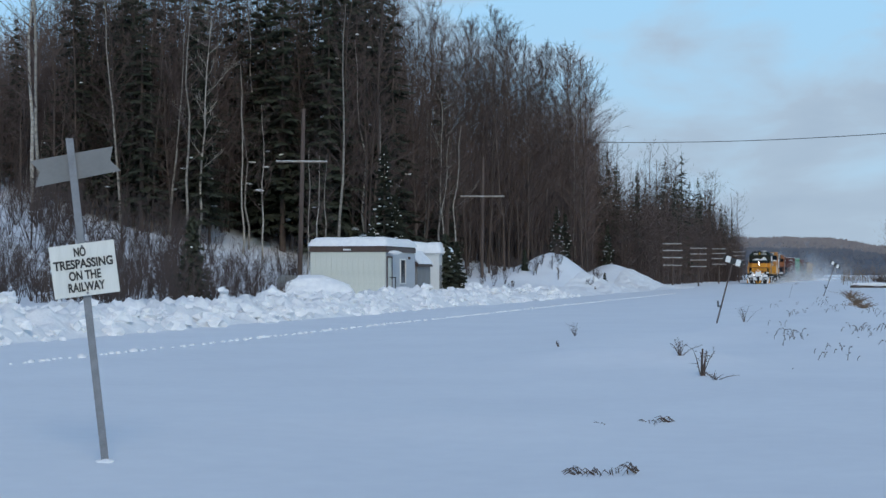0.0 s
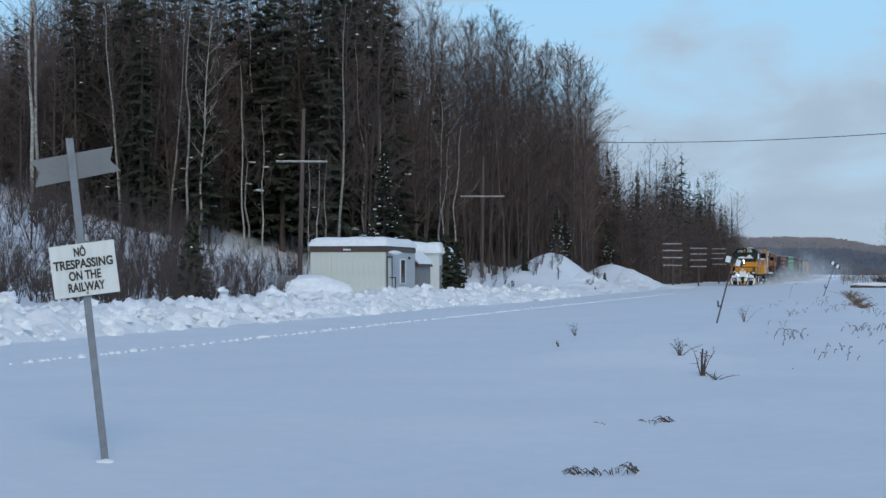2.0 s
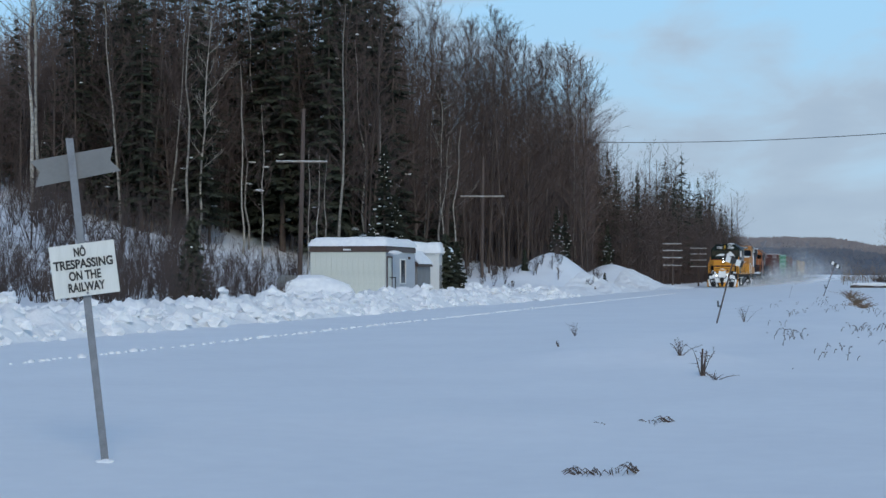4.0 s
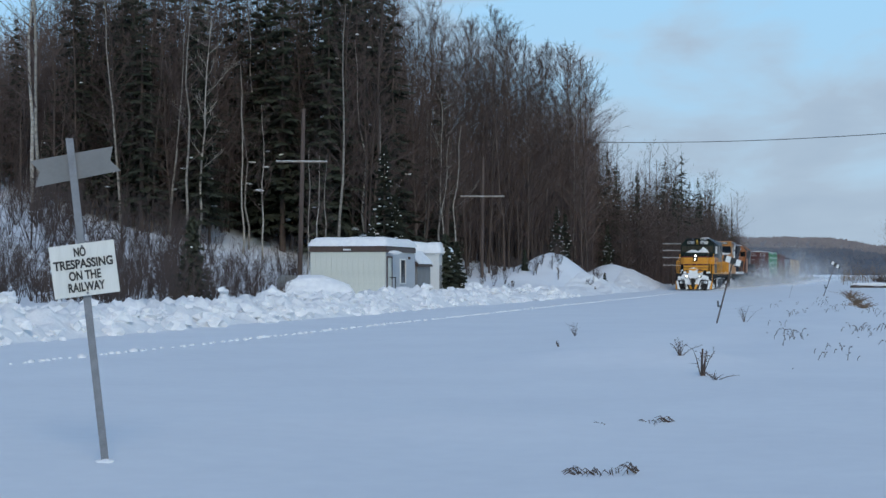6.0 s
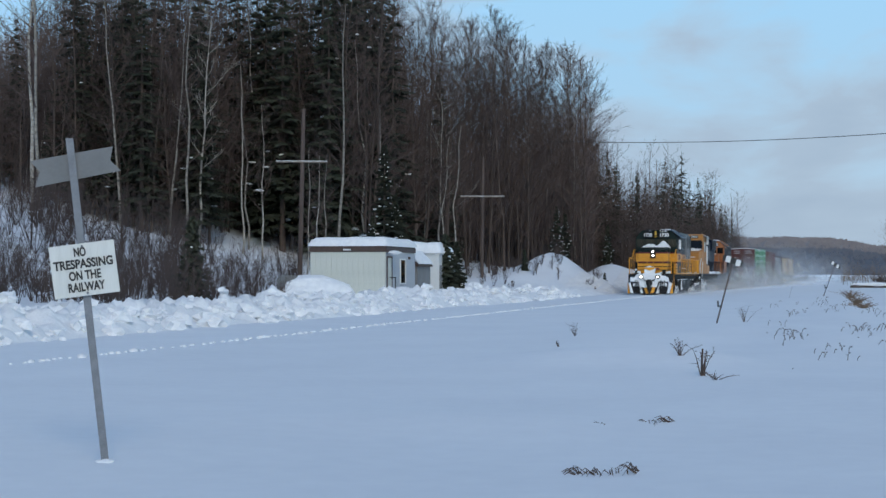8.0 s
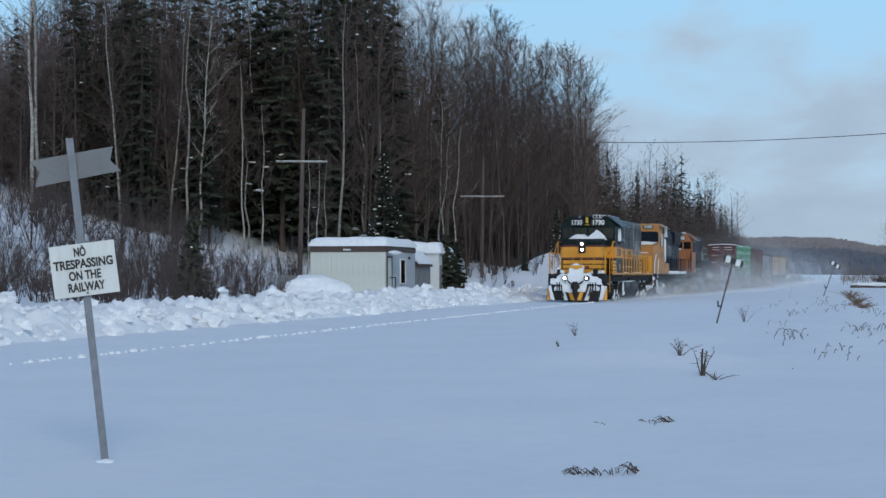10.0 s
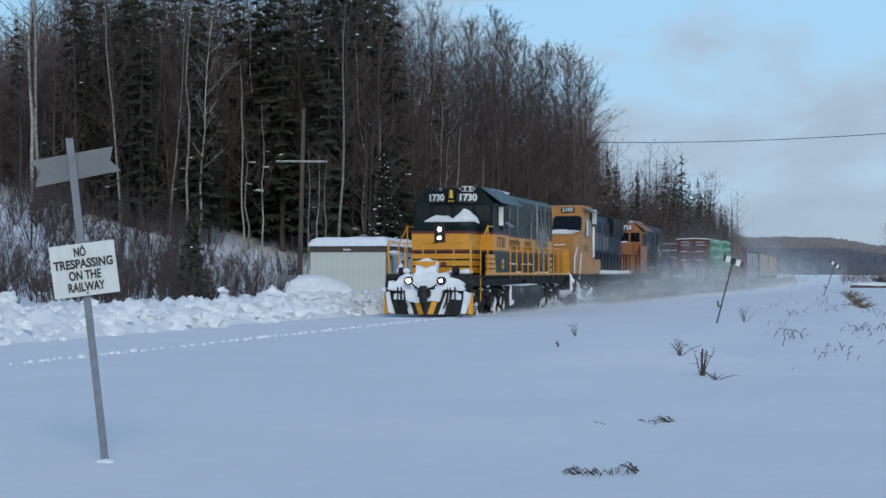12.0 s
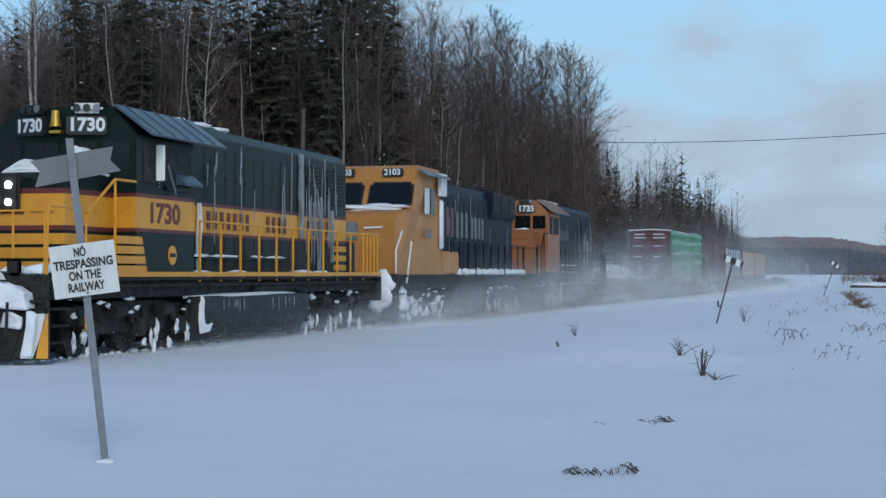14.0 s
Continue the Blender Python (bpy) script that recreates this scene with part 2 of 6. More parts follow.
def build_bank():
    xs, ys = np.arange(-22.8, -18.3, 0.13), []
    y = 20.0
    while y < 190:
        ys.append(y)
        y += 0.13 if y < 95 else 0.24
    verts = [(x, y, ground(x, y) + clod_height(x, y)) for y in ys for x in xs]
    n = len(xs)
    faces = [(j * n + i, j * n + i + 1, (j + 1) * n + i + 1, (j + 1) * n + i) for j in range(len(ys) - 1) for i in range(n - 1)]
    tagged(part("snowbank", (verts, faces), BANK_SNOW, smooth=True), "lumpy bank of ploughed snow beside the railway", "snowbank", kind="structure")
    rnd = random.Random(5)
    bm = bmesh.new()
    for k in range(600):
        y = 25 + 85 * rnd.random() ** 1.3
        x = -18.75 - 3.0 * rnd.random() ** 1.4 + 0.25 * rnd.random()
        r = rnd.uniform(0.06, 0.16) if k % 4 else rnd.uniform(0.16, 0.34)
        lump((x, y, ground(x, y) + max(0, clod_height(x, y)) + r * 0.2), (r * rnd.uniform(.8, 1.4), r * rnd.uniform(.8, 1.4), r * 0.75), k, 0.9, 2 if r > 0.15 else 1, bm)
    tagged(part("snow_clods", bm, BANK_SNOW), "loose clods of snow tumbled off the bank", "snow clods", kind="stuff")
    bm = bmesh.new()
    y = 22.0
    while y < 130:
        x = TRACK_X + 0.78 + rnd.gauss(0, 0.05)
        r = rnd.uniform(0.02, 0.05) * (1.7 if rnd.random() < 0.12 else 1)
        lump((x, y, ground(x, y) + 0.01), (r * 1.3, r * 2.5, r), y, 0.4, 1, bm)
        y += rnd.uniform(0.12, 0.42)
    tagged(part("rail_snow_ridge", bm, BANK_SNOW, smooth=True), "thin broken ridge of snow along the buried rail", "snow ridge", kind="stuff")


build_bank()


# ---- trees ----
def limb(vs, fs, pts, r0, r1, n=3):
    """A tapered twig through the points, added to lists."""
    base = len(vs)
    m = len(pts)
    tip = n == 3
    if tip:
        m -= 1
    for i, p in enumerate(pts):
        if i == m:
            break
        d = pts[min(i + 1, len(pts) - 1)] - pts[max(i - 1, 0)]
        a = d.cross(Vector((0.31, 0.87, 0.37))).normalized()
        b = d.cross(a).normalized()
        r = r0 + (r1 - r0) * i / (len(pts) - 1)
        for k in range(n):
            t = k * math.tau / n
            vs.append(p + a * (r * math.cos(t)) + b * (r * math.sin(t)))
    for i in range(m - 1):
        for k in range(n):
            q = base + i * n
            fs.append((q + k, q + (k + 1) % n, q + n + (k + 1) % n, q + n + k))
    if tip:
        q = base + (m - 1) * n
        vs.append(pts[-1])
        for k in range(n):
            fs.append((q + k, q + (k + 1) % n, q + n))


def rand_dir(rnd, up, out, az):
    return Vector((math.cos(az) * out, math.sin(az) * out, up)).normalized()


def bare_tree(seed, height, pale, full=1.0, first=0.3, spread=0.24, light=False, rounded=False):
    """A leafless poplar or birch: trunk, and a crown of limbs, branches and twigs. A rounded one forks into a broad head."""
    rnd = random.Random(seed)
    tv, tf, cv, cf = [], [], [], []
    lean = Vector((rnd.gauss(0, 0.035), rnd.gauss(0, 0.035), 0))
    pts = []
    for i in range(9):
        z = height * i / 8
        wander = 0.11 * (i > 0) * (1 if not rounded or i < 5 else 2.2)
        pts.append(Vector((lean.x * z + rnd.gauss(0, wander), lean.y * z + rnd.gauss(0, wander), z - 0.5 * (i == 0))))
    r_base = 0.0052 * height + 0.025
    limb(tv, tf, pts, r_base, 0.018, 6)
    count = int(30 * full)
    for k in range(count):
        f = first + (0.985 - first) * (k + rnd.random()) / count
        i = min(7, int(f * 8))
        p = pts[i].lerp(pts[i + 1], f * 8 - i)
        az = k * 2.4 + rnd.random()
        g = (f - first) / (1 - first)
        if rounded:
            long = height * (spread * (0.35 + 0.65 * math.sin(math.pi * min(1, 0.12 + 0.80 * g))) * (1.05 - 0.55 * g)) * rnd.uniform(0.75, 1.2)
            d = rand_dir(rnd, rnd.uniform(0.55, 0.95) + 0.9 * g, 1, az)
        else:
            long = height * (spread * (1 - f) ** 0.6 + 0.06) * rnd.uniform(0.55, 1.35)
            d = rand_dir(rnd, rnd.uniform(0.25, 1.3), 1, az)
        q, path = p.copy(), [p]
        for s in range(3):
            d = (d + Vector((rnd.gauss(0, .2), rnd.gauss(0, .2), 0.14))).normalized()
            q = q + d * long / 3
            path.append(q)
        r = r_base * (1 - f) * 0.42 + 0.012
        limb(cv, cf, path, r, 0.010, 3)
        for j in range(4 if light else 8 if rounded else 6):
            t = rnd.uniform(0.2, 1.0) * 2.99
            a = path[int(t)].lerp(path[int(t) + 1], t % 1)
            e = (d + Vector((rnd.gauss(0, .65), rnd.gauss(0, .65), rnd.gauss(0.1, .4)))).normalized()
            l2 = long * rnd.uniform(0.22, 0.5)
            b, c = a + e * l2 * 0.5, a + (e + Vector((rnd.gauss(0, .2), rnd.gauss(0, .2), 0.18))) * l2
            limb(cv, cf, [a, b, c], 0.013, 0.006, 3)
            for w in range(2 if light else 7 if rounded else 4):
                s = a.lerp(c, rnd.uniform(0.15, 1))
                g2 = (e + Vector((rnd.gauss(0, .75), rnd.gauss(0, .75), rnd.gauss(0.2, .45)))).normalized()
                limb(cv, cf, [s, s + g2 * max(0.3, l2 * rnd.uniform(0.25, 0.65))], 0.016 if light else 0.011, 0.004, 3)
    ob = thing("birch_tree" if pale else "bare_tree", Matrix(), "tall leafless pale-barked birch on the snowy slope" if pale else "broad-headed leafless poplar at the hill's end" if rounded else "tall leafless grey poplar on the wooded hill", "tree", "trees on the hill")
    part("trunk", (tv, tf), BIRCH if pale else BARK, ob, smooth=True)
    part("crown", (cv, cf), BIRCH if pale and seed % 4 == 1 else TWIG, ob)
    ob["tall"] = height
    return ob


def spruce(seed, height, snowy=0.5, wide=0.17, small=False, light=False):
    """A spruce: trunk, drooping boughs with needle sprays, and snow caught on them."""
    rnd = random.Random(seed)
    tv, tf, cv, cf = [], [], [], []
    limb(tv, tf, [Vector((0, 0, -0.4)), Vector((0, 0, height * 0.5)), Vector((0.05, 0, height))], 0.011 * height + 0.02, 0.012, 6)
    sn = bmesh.new()
    z, k = height * (0.03 if small else 0.10), 0
    gap = height / (16 if light else 27 if not small else 22)
    while z < height * 0.985:
        f = z / height
        reach = (height * wide * (1 - f) ** 0.85 + 0.08) * rnd.uniform(0.75, 1.2)
        for j in range(6):
            az = k * 0.9 + j * math.tau / 6 + rnd.gauss(0, 0.2)
            r = reach * rnd.uniform(0.6, 1.15)
            o = Vector((math.cos(az), math.sin(az), 0))
            side = Vector((-o.y, o.x, 0))
            p0 = Vector((0, 0, z + rnd.gauss(0, gap * .3)))
            p1 = p0 + o * r * 0.55 + Vector((0, 0, -0.16 * r))
            p2 = p0 + o * r + Vector((0, 0, -0.22 * r))
            limb(cv, cf, [p0, p1, p2], 0.016, 0.006, 3)
            for s in range(6 if light else 8):
                t = 0.15 + 0.85 * s / (5 if light else 7)
                a = p0.lerp(p1, t / 0.55) if t < 0.55 else p1.lerp(p2, (t - 0.55) / 0.45)
                w = r * 0.32 * (1.15 - t) + 0.07
                for sg in (-1, 1):
                    b = a + side * sg * w + o * w * 0.7 + Vector((0, 0, rnd.uniform(-0.35, 0.0) * w * 2 - 0.05))
                    c = a + o * (w * 0.55) + Vector((0, 0, -rnd.uniform(0.04, 0.22)))
                    i = len(cv)
                    cv.extend((a, b, c, (a + b) / 2 + Vector((0, 0, 0.05))))
                    cf.extend(((i, i + 1, i + 2), (i, i + 3, i + 1)))
            if rnd.random() < snowy * 0.45 and r > 0.3:
                c = p1.lerp(p2, rnd.uniform(0, 0.7))
                lump((c.x, c.y, c.z + 0.05), (r * 0.11 + .03, r * 0.11 + .03, 0.03 + r * 0.025), k * 7 + j, 0.5, 1, sn)
        z += gap * rnd.uniform(0.75, 1.2)
        k += 1
    ob = thing("spruce_tree", Matrix(), "dark green spruce with clumps of snow on its boughs", "spruce", "spruces on the hill")
    part("trunk", (tv, tf), BARK, ob, smooth=True)
    part("crown", (cv, cf), NEEDLE, ob)
    tagged(part("caught_snow", sn, CAKED_SNOW, ob, "white snow caught on the boughs"), kind="stuff")
    ob["tall"] = height
    return ob


def place(kinds, x, y, rnd, scale=(0.85, 1.15), sink=0.0):
    """One more tree of the kinds at x, y."""
    src = rnd.choice(kinds)
    s = rnd.uniform(*scale)
    if src.get("used") is None:
        src["used"], ob = 1, src
    else:
        ob = copy_thing(src, Matrix())
    ob.matrix_basis = pose(x, y, ground(x, y) - sink, 0, 0, rnd.uniform(0, 360)) @ Matrix.Diagonal((s, s, s, 1))
    return ob


def at_view(px, depth):
    """Plan position of a bearing, told by its offset across the view, at a depth along it."""
    c, s = math.cos(radians(YAW)), math.sin(radians(YAW))
    r = (px - 784) / 2900 * depth
    return r * c - depth * s, depth * c + r * s


# height of the treetops over the horizon along the hill, by bearing
SKYLINE = ((-80, 470), (20, 480), (60, 490), (110, 560), (200, 600), (260, 590), (480, 560), (560, 610), (650, 590), (690, 540), (705, 480), (760, 466), (800, 440), (860, 445), (905, 430), (940, 392), (1000, 385), (1040, 365), (1055, 240), (1075, 195), (1100, 160))


def skyline(px):
    for (a, ya), (b, yb) in zip(SKYLINE, SKYLINE[1:]):
        if px <= b:
            return ya + (yb - ya) * max(0, px - a) / (b - a)
    return 150


def stand(kinds, px, d, rnd, drop, most=1.35):
    """A tree at a bearing and depth, grown up to the skyline less a drop."""
    x, y = at_view(px, d)
    src = rnd.choice(kinds)
    high = 1.6 + (skyline(px) - drop) * d / 2900 - ground(x, y)
    k = max(0.3, min(most, high / src["tall"]))
    place([src], x, y, rnd, (k, k))


def build_forest():
    rnd = random.Random(11)
    tall = [bare_tree(i, 20 + 1.2 * i, False, 1.0, 0.16, 0.2) for i in range(5)]
    broad = [bare_tree(200 + i, 22, False, 1.6, 0.34, 0.26, False, True) for i in range(4)]
    slim = [bare_tree(20 + i, 17 + i, True, 0.7, 0.3, 0.17) for i in range(4)]
    dark = [spruce(40 + i, 17 + 1.6 * i, 0.05, 0.16) for i in range(4)]
    far_tall = [bare_tree(70 + i, 20 + i, False, 0.9, 0.2, 0.2, True) for i in range(3)]
    far_dark = [spruce(80 + i, 17 + 2 * i, 0.12, 0.15, False, True) for i in range(3)]
    snowy = [spruce(50 + i, 8 + 1.3 * i, 1.0, 0.19) for i in range(3)]
    little = [spruce(60 + i, 4.2, 0.12, 0.27, True) for i in range(2)]
    # the wall of trees along the foot of the hill
    for i in range(255):
        px = rnd.uniform(-50, 1045)
        front = 116 + 14 * smooth_step(330, 480, px) - 6 * smooth_step(480, 560, px) + 26 * smooth_step(620, 1040, px)
        back = rnd.random() ** 1.5
        d = front + 36 * back
        x, y = at_view(px, d)
        if x > -30 and y < 175 and px < 900:
            continue
        u = rnd.random()
        drop = 12 + 240 * rnd.random() ** 1.3 * (1 - 0.6 * back)
        if u < (0.20 if px < 700 else 0.08):
            stand(far_dark if back > 0.35 else dark, px, d, rnd, drop + 45 * (px > 700))
        elif u < 0.94:
            stand(far_tall if back > 0.35 else tall, px, d, rnd, drop)
        else:
            stand(slim, px, d, rnd, drop + 60, 1.05)
    # broad poplars closing the hill's end
    for px, d, drop in ((748, 149, 0), (722, 146, 30), (775, 152, 25), (806, 154, 10), (838, 156, 12), (868, 158, 0), (896, 161, 4), (922, 163, 14), (945, 166, 6), (968, 168, 10), (990, 170, 0), (1008, 173, 5), (1022, 172, 14), (880, 152, 70), (935, 157, 75), (975, 160, 90), (1008, 164, 110), (815, 148, 80), (1052, 186, 20), (1074, 192, 10), (1040, 182, 130), (1026, 180, 150)):
        stand(broad, px, d, rnd, drop, 1.5)
    for i in range(44):
        px = rnd.uniform(1000, 1110)
        stand(tall if i % 3 else far_dark, px, rnd.uniform(176, 198), rnd, (150 if px < 1045 else 15) + 60 * rnd.random())
    for px, d, drop in ((655, 133, 0), (610, 130, 15), (500, 126, 20), (530, 131, 25), (630, 129, 10), (675, 134, 20), (590, 134, 0), (688, 141, 60), (470, 128, 30), (130, 121, 0), (150, 124, 30), (215, 120, 0), (235, 123, 20), (28, 124, 25), (180, 126, 60), (790, 142, 160), (785, 140, 120), (570, 128, 20), (275, 126, 10), (310, 128, 30), (420, 132, 10), (455, 131, 20), (360, 130, 25)):
        stand(dark, px, d, rnd, drop, 1.5)
    # pale birches in front
    for px, d, s in ((330, 116, 0.95), (430, 119, 0.80), (440, 121, 0.75), (350, 117, 0.9), (545, 108, 0.5), (560, 107, 0.52), (575, 108, 0.48), (600, 119, 1.0), (300, 117, 0.8), (215, 116, 0.85), (465, 119, 0.6), (780, 130, 0.7), (800, 129, 0.75), (58, 114, 1.25), (66, 113, 1.2), (680, 121, 0.8)):
        place(slim, *at_view(px, d), rnd, (s, s))
    # snow-laden spruces by the mounds and the buildings
    for px, d, s in ((680, 118, 1.15), (1000, 150, 0.75), (1075, 172, 0.8), (1165, 205, 0.95), (1150, 200, 0.8), (985, 146, 0.6), (1110, 190, 0.85), (700, 120, 0.9), (660, 117, 0.7)):
        place(snowy, *at_view(px, d), rnd, (s, s))
    for px, d, s in ((340, 70, 0.90), (788, 103, 0.95), (808, 106, 0.8), (1070, 148, 0.30), (928, 128, 0.4), (775, 104, 0.8)):
        place(little, *at_view(px, d), rnd, (s, s))
    shapes = {}
    joined = {True: ([], [], [0]), False: ([], [], [0])}
    # the lower trackside wood running on into the distance
    for i in range(330):
        y = 183 + 150 * rnd.random()
        x = -23.5 - 22 * rnd.random() ** 1.4 - 0.006 * (y - 185)
        u = rnd.random()
        if y < 235 and i % 2:
            kinds = far_dark if u < 0.36 else snowy if u < 0.46 else far_tall
            place(kinds, x, y, rnd, (0.50, 0.86) if kinds is not snowy else (0.7, 1.1))
        else:
            src, k = rnd.choice(far_dark if u < 0.42 else far_tall), rnd.uniform(0.50, 0.86)
            m = np.array(pose(x, y, ground(x, y), 0, 0, rnd.uniform(0, 360)) @ Matrix.Diagonal((k, k, k, 1)))
            vs, fs, count = joined[u < 0.42]
            for ob in src.children:
                if ob.name.startswith("caught"):
                    continue
                if ob.name not in shapes:
                    co = np.empty(len(ob.data.vertices) * 3)
                    ob.data.vertices.foreach_get("co", co)
                    size, idx = np.empty(len(ob.data.polygons), int), np.empty(len(ob.data.loops), int)
                    ob.data.polygons.foreach_get("loop_total", size)
                    ob.data.loops.foreach_get("vertex_index", idx)
                    shapes[ob.name] = (co.reshape(-1, 3), idx, size)
                co, idx, size = shapes[ob.name]
                vs.append(co @ m[:3, :3].T + m[:3, 3])
                fs.append((idx + count[0], size))
                count[0] += len(co)
    for spiky, label in ((True, "dark spruces of the trackside wood running into the distance"), (False, "leafless trees of the trackside wood running into the distance")):
        vs, fs, _ = joined[spiky]
        co, idx, size = np.concatenate(vs), np.concatenate([f[0] for f in fs]), np.concatenate([f[1] for f in fs])
        me = bpy.data.meshes.new("trackside_wood")
        me.vertices.add(len(co)), me.loops.add(len(idx)), me.polygons.add(len(size))
        me.vertices.foreach_set("co", co.ravel())
        me.loops.foreach_set("vertex_index", idx)
        me.polygons.foreach_set("loop_start", np.concatenate([[0], np.cumsum(size)[:-1]]))
        me.update(calc_edges=True)
        me.materials.append(NEEDLE if spiky else TWIG)
        tagged(new("trackside_wood", me), label, "woods", kind="stuff")
    place(far_tall, *at_view(1572, 260), rnd, (0.48, 0.48))
    place(far_tall, *at_view(1590, 250), rnd, (0.5, 0.5))


build_forest()


def bush(vs, fs, rnd, x, y, h, stems, spread):
    """One leafless bush: stems fanning from the root, forked into twigs."""
    p = Vector((x, y, ground(x, y) - 0.1))
    for k in range(stems):
        top = p + Vector((rnd.gauss(0, spread) * h, rnd.gauss(0, spread) * h, h * rnd.uniform(0.6, 1.1)))
        mid = p.lerp(top, 0.5) + Vector((rnd.gauss(0, .05), rnd.gauss(0, .05), 0)) * h
        limb(vs, fs, [p, mid, top], 0.010 + 0.004 * h, 0.004, 3)
        for j in range(10):
            f = rnd.uniform(-0.4, 0.95)
            a = mid.lerp(top, f) if f > 0 else mid.lerp(p, -f)
            e = (top - p).normalized() * 0.8 + Vector((rnd.gauss(0, 0.6), rnd.gauss(0, 0.6), rnd.gauss(0.1, .3)))
            e *= h * rnd.uniform(0.10, 0.28)
            limb(vs, fs, [a, a + e], 0.011, 0.004, 3)
            c = a + e * rnd.uniform(0.3, 0.7)
            limb(vs, fs, [c, c + Vector((rnd.gauss(0, .5), rnd.gauss(0, .5), rnd.uniform(0.1, .8))) * h * 0.11], 0.008, 0.004, 3)


def build_thicket():
    """Brushwood along the foot of the hill, and dense stems within the wood."""
    rnd = random.Random(21)
    vs, fs = [], []
    for i in range(430):
        px = rnd.choice((rnd.uniform(-20, 310), rnd.uniform(-20, 330), rnd.uniform(-20, 530), rnd.uniform(300, 530), rnd.uniform(820, 1080)))
        d = rnd.uniform(56, 118) if px < 560 else rnd.uniform(118, 165)
        h = rnd.uniform(1.6, 4.6) * (0.6 if d < 90 else 1) if px < 560 else rnd.uniform(0.5, 1.6)
        if 330 < px < 560:
            h *= 0.75
        x, y = at_view(px, d)
        if x > -23.5 or (x > -30.5 and y > 73 and y < 112):
            continue
        bush(vs, fs, rnd, x, y, h, rnd.randint(4, 8), 0.2)
    for i in range(34):
        px, d = rnd.uniform(890, 1065), rnd.uniform(125, 141)
        x, y = at_view(px, d)
        bush(vs, fs, rnd, x, y, rnd.uniform(0.5, 1.5), 5, 0.24)
    tagged(part("brushwood", (vs, fs), TWIG), "tangled leafless brush along the foot of the slope", "brush", kind="stuff")
    vs, fs = [], []
    for i in range(9500):
        px = rnd.uniform(-60, 1050)
        d = 122 + 14 * smooth_step(330, 480, px) + 26 * smooth_step(620, 1040, px) + rnd.uniform(0, 34)
        x, y = at_view(px, d)
        h = rnd.uniform(2.5, 12.0)
        if i % 2:
            h = max(3.0, (1.6 + (skyline(px) - 20 - 38 * smooth_step(690, 760, px)) * d / 2900 - ground(x, y)) * (1 - 0.55 * rnd.random() ** 1.5))
        if i % 3 == 0:
            y = 178 + 155 * rnd.random()
            x = -22 - rnd.uniform(0, 8) - 0.006 * (y - 185)
            h = rnd.uniform(4, 11.5)
        p = Vector((x, y, ground(x, y) - 0.1))
        top = p + Vector((rnd.gauss(0, 0.05) * h, rnd.gauss(0, 0.05) * h, h))
        mid = p.lerp(top, 0.5) + Vector((rnd.gauss(0, .03), rnd.gauss(0, .03), 0)) * h
        limb(vs, fs, [p, mid, top], 0.018 + 0.003 * h, 0.006, 3)
        for k in range(11 + (6 if h > 12 else 0)):
            a = mid.lerp(top, rnd.uniform(-0.8, 0.97))
            e = Vector((rnd.gauss(0, 0.6), rnd.gauss(0, 0.6), rnd.uniform(0.0, 0.9))) * rnd.uniform(0.6, 2.0)
            limb(vs, fs, [a, a + e], 0.026, 0.005, 3)
    tagged(part("undergrowth", (vs, fs), TWIG), "dense dark stems and twigs within the wood", "brush", kind="stuff")


build_thicket()


# ---- distance ----
def build_distance():
    rnd = random.Random(31)
    def ridge(x, far):
        if far:
            return 74 + 14 * noise.noise(Vector((x * 0.004, 1, 0))) + 6 * noise.noise(Vector((x * 0.013, 4, 0))) - 26 * smooth_step(-90, 90, x)
        return 29 + 3 * noise.noise(Vector((x * 0.009, 9, 0))) - 9 * smooth_step(-40, 40, x)
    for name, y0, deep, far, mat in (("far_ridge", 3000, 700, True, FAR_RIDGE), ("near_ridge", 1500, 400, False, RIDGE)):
        vs, fs = [], []
        xs = np.arange(-1500, 1500, 18)
        for j in range(7):
            for x in xs:
                vs.append((x, y0 + deep * j / 6, -2 + ridge(x, far) * math.sin(min(1, j / 5) * math.pi / 2) + 1.5 * noise.noise(Vector((x * .05, j, 2)))))
        n = len(xs)
        fs = [(j * n + i, j * n + i + 1, (j + 1) * n + i + 1, (j + 1) * n + i) for j in range(6) for i in range(n - 1)]
        tagged(part(name, (vs, fs), mat, smooth=True), "low wooded hill in the distance, coloured pale for haze", "hill", kind="structure")
        tv, tf = [], []
        for i in range(5800):
            x, j = rnd.uniform(-650, 500), rnd.random()
            z = -2 + ridge(x, far) * math.sin(min(1, j * 6 / 5) * math.pi / 2)
            y = y0 + deep * j
            h, w = (rnd.uniform(5, 9), rnd.uniform(2, 4)) if far else (rnd.uniform(2.5, 5), rnd.uniform(1.0, 2.2))
            b = len(tv)
            tv.extend(((x - w, y - w, z), (x + w, y - w, z), (x, y + w, z), (x, y, z + h)))
            tf.extend(((b, b + 1, b + 3), (b + 1, b + 2, b + 3), (b + 2, b, b + 3)))
        tagged(part("far_woods", (tv, tf), mat), "distant brown winter woods on the hill, coloured pale for haze", "woods", kind="stuff")


# haze is mixed into both ridge colours, and sunlit warmth into the far one
FAR_RIDGE = material("far_woods_haze_sun_tint", (0.22, 0.195, 0.20), 0.95, vary=0.05, scale=0.02, second=(0.27, 0.235, 0.23), spec=0.1)
RIDGE = material("distant_woods_haze_tint", (0.13, 0.14, 0.17), 0.95, vary=0.08, scale=0.02, second=(0.16, 0.16, 0.18), spec=0.1)
build_distance()


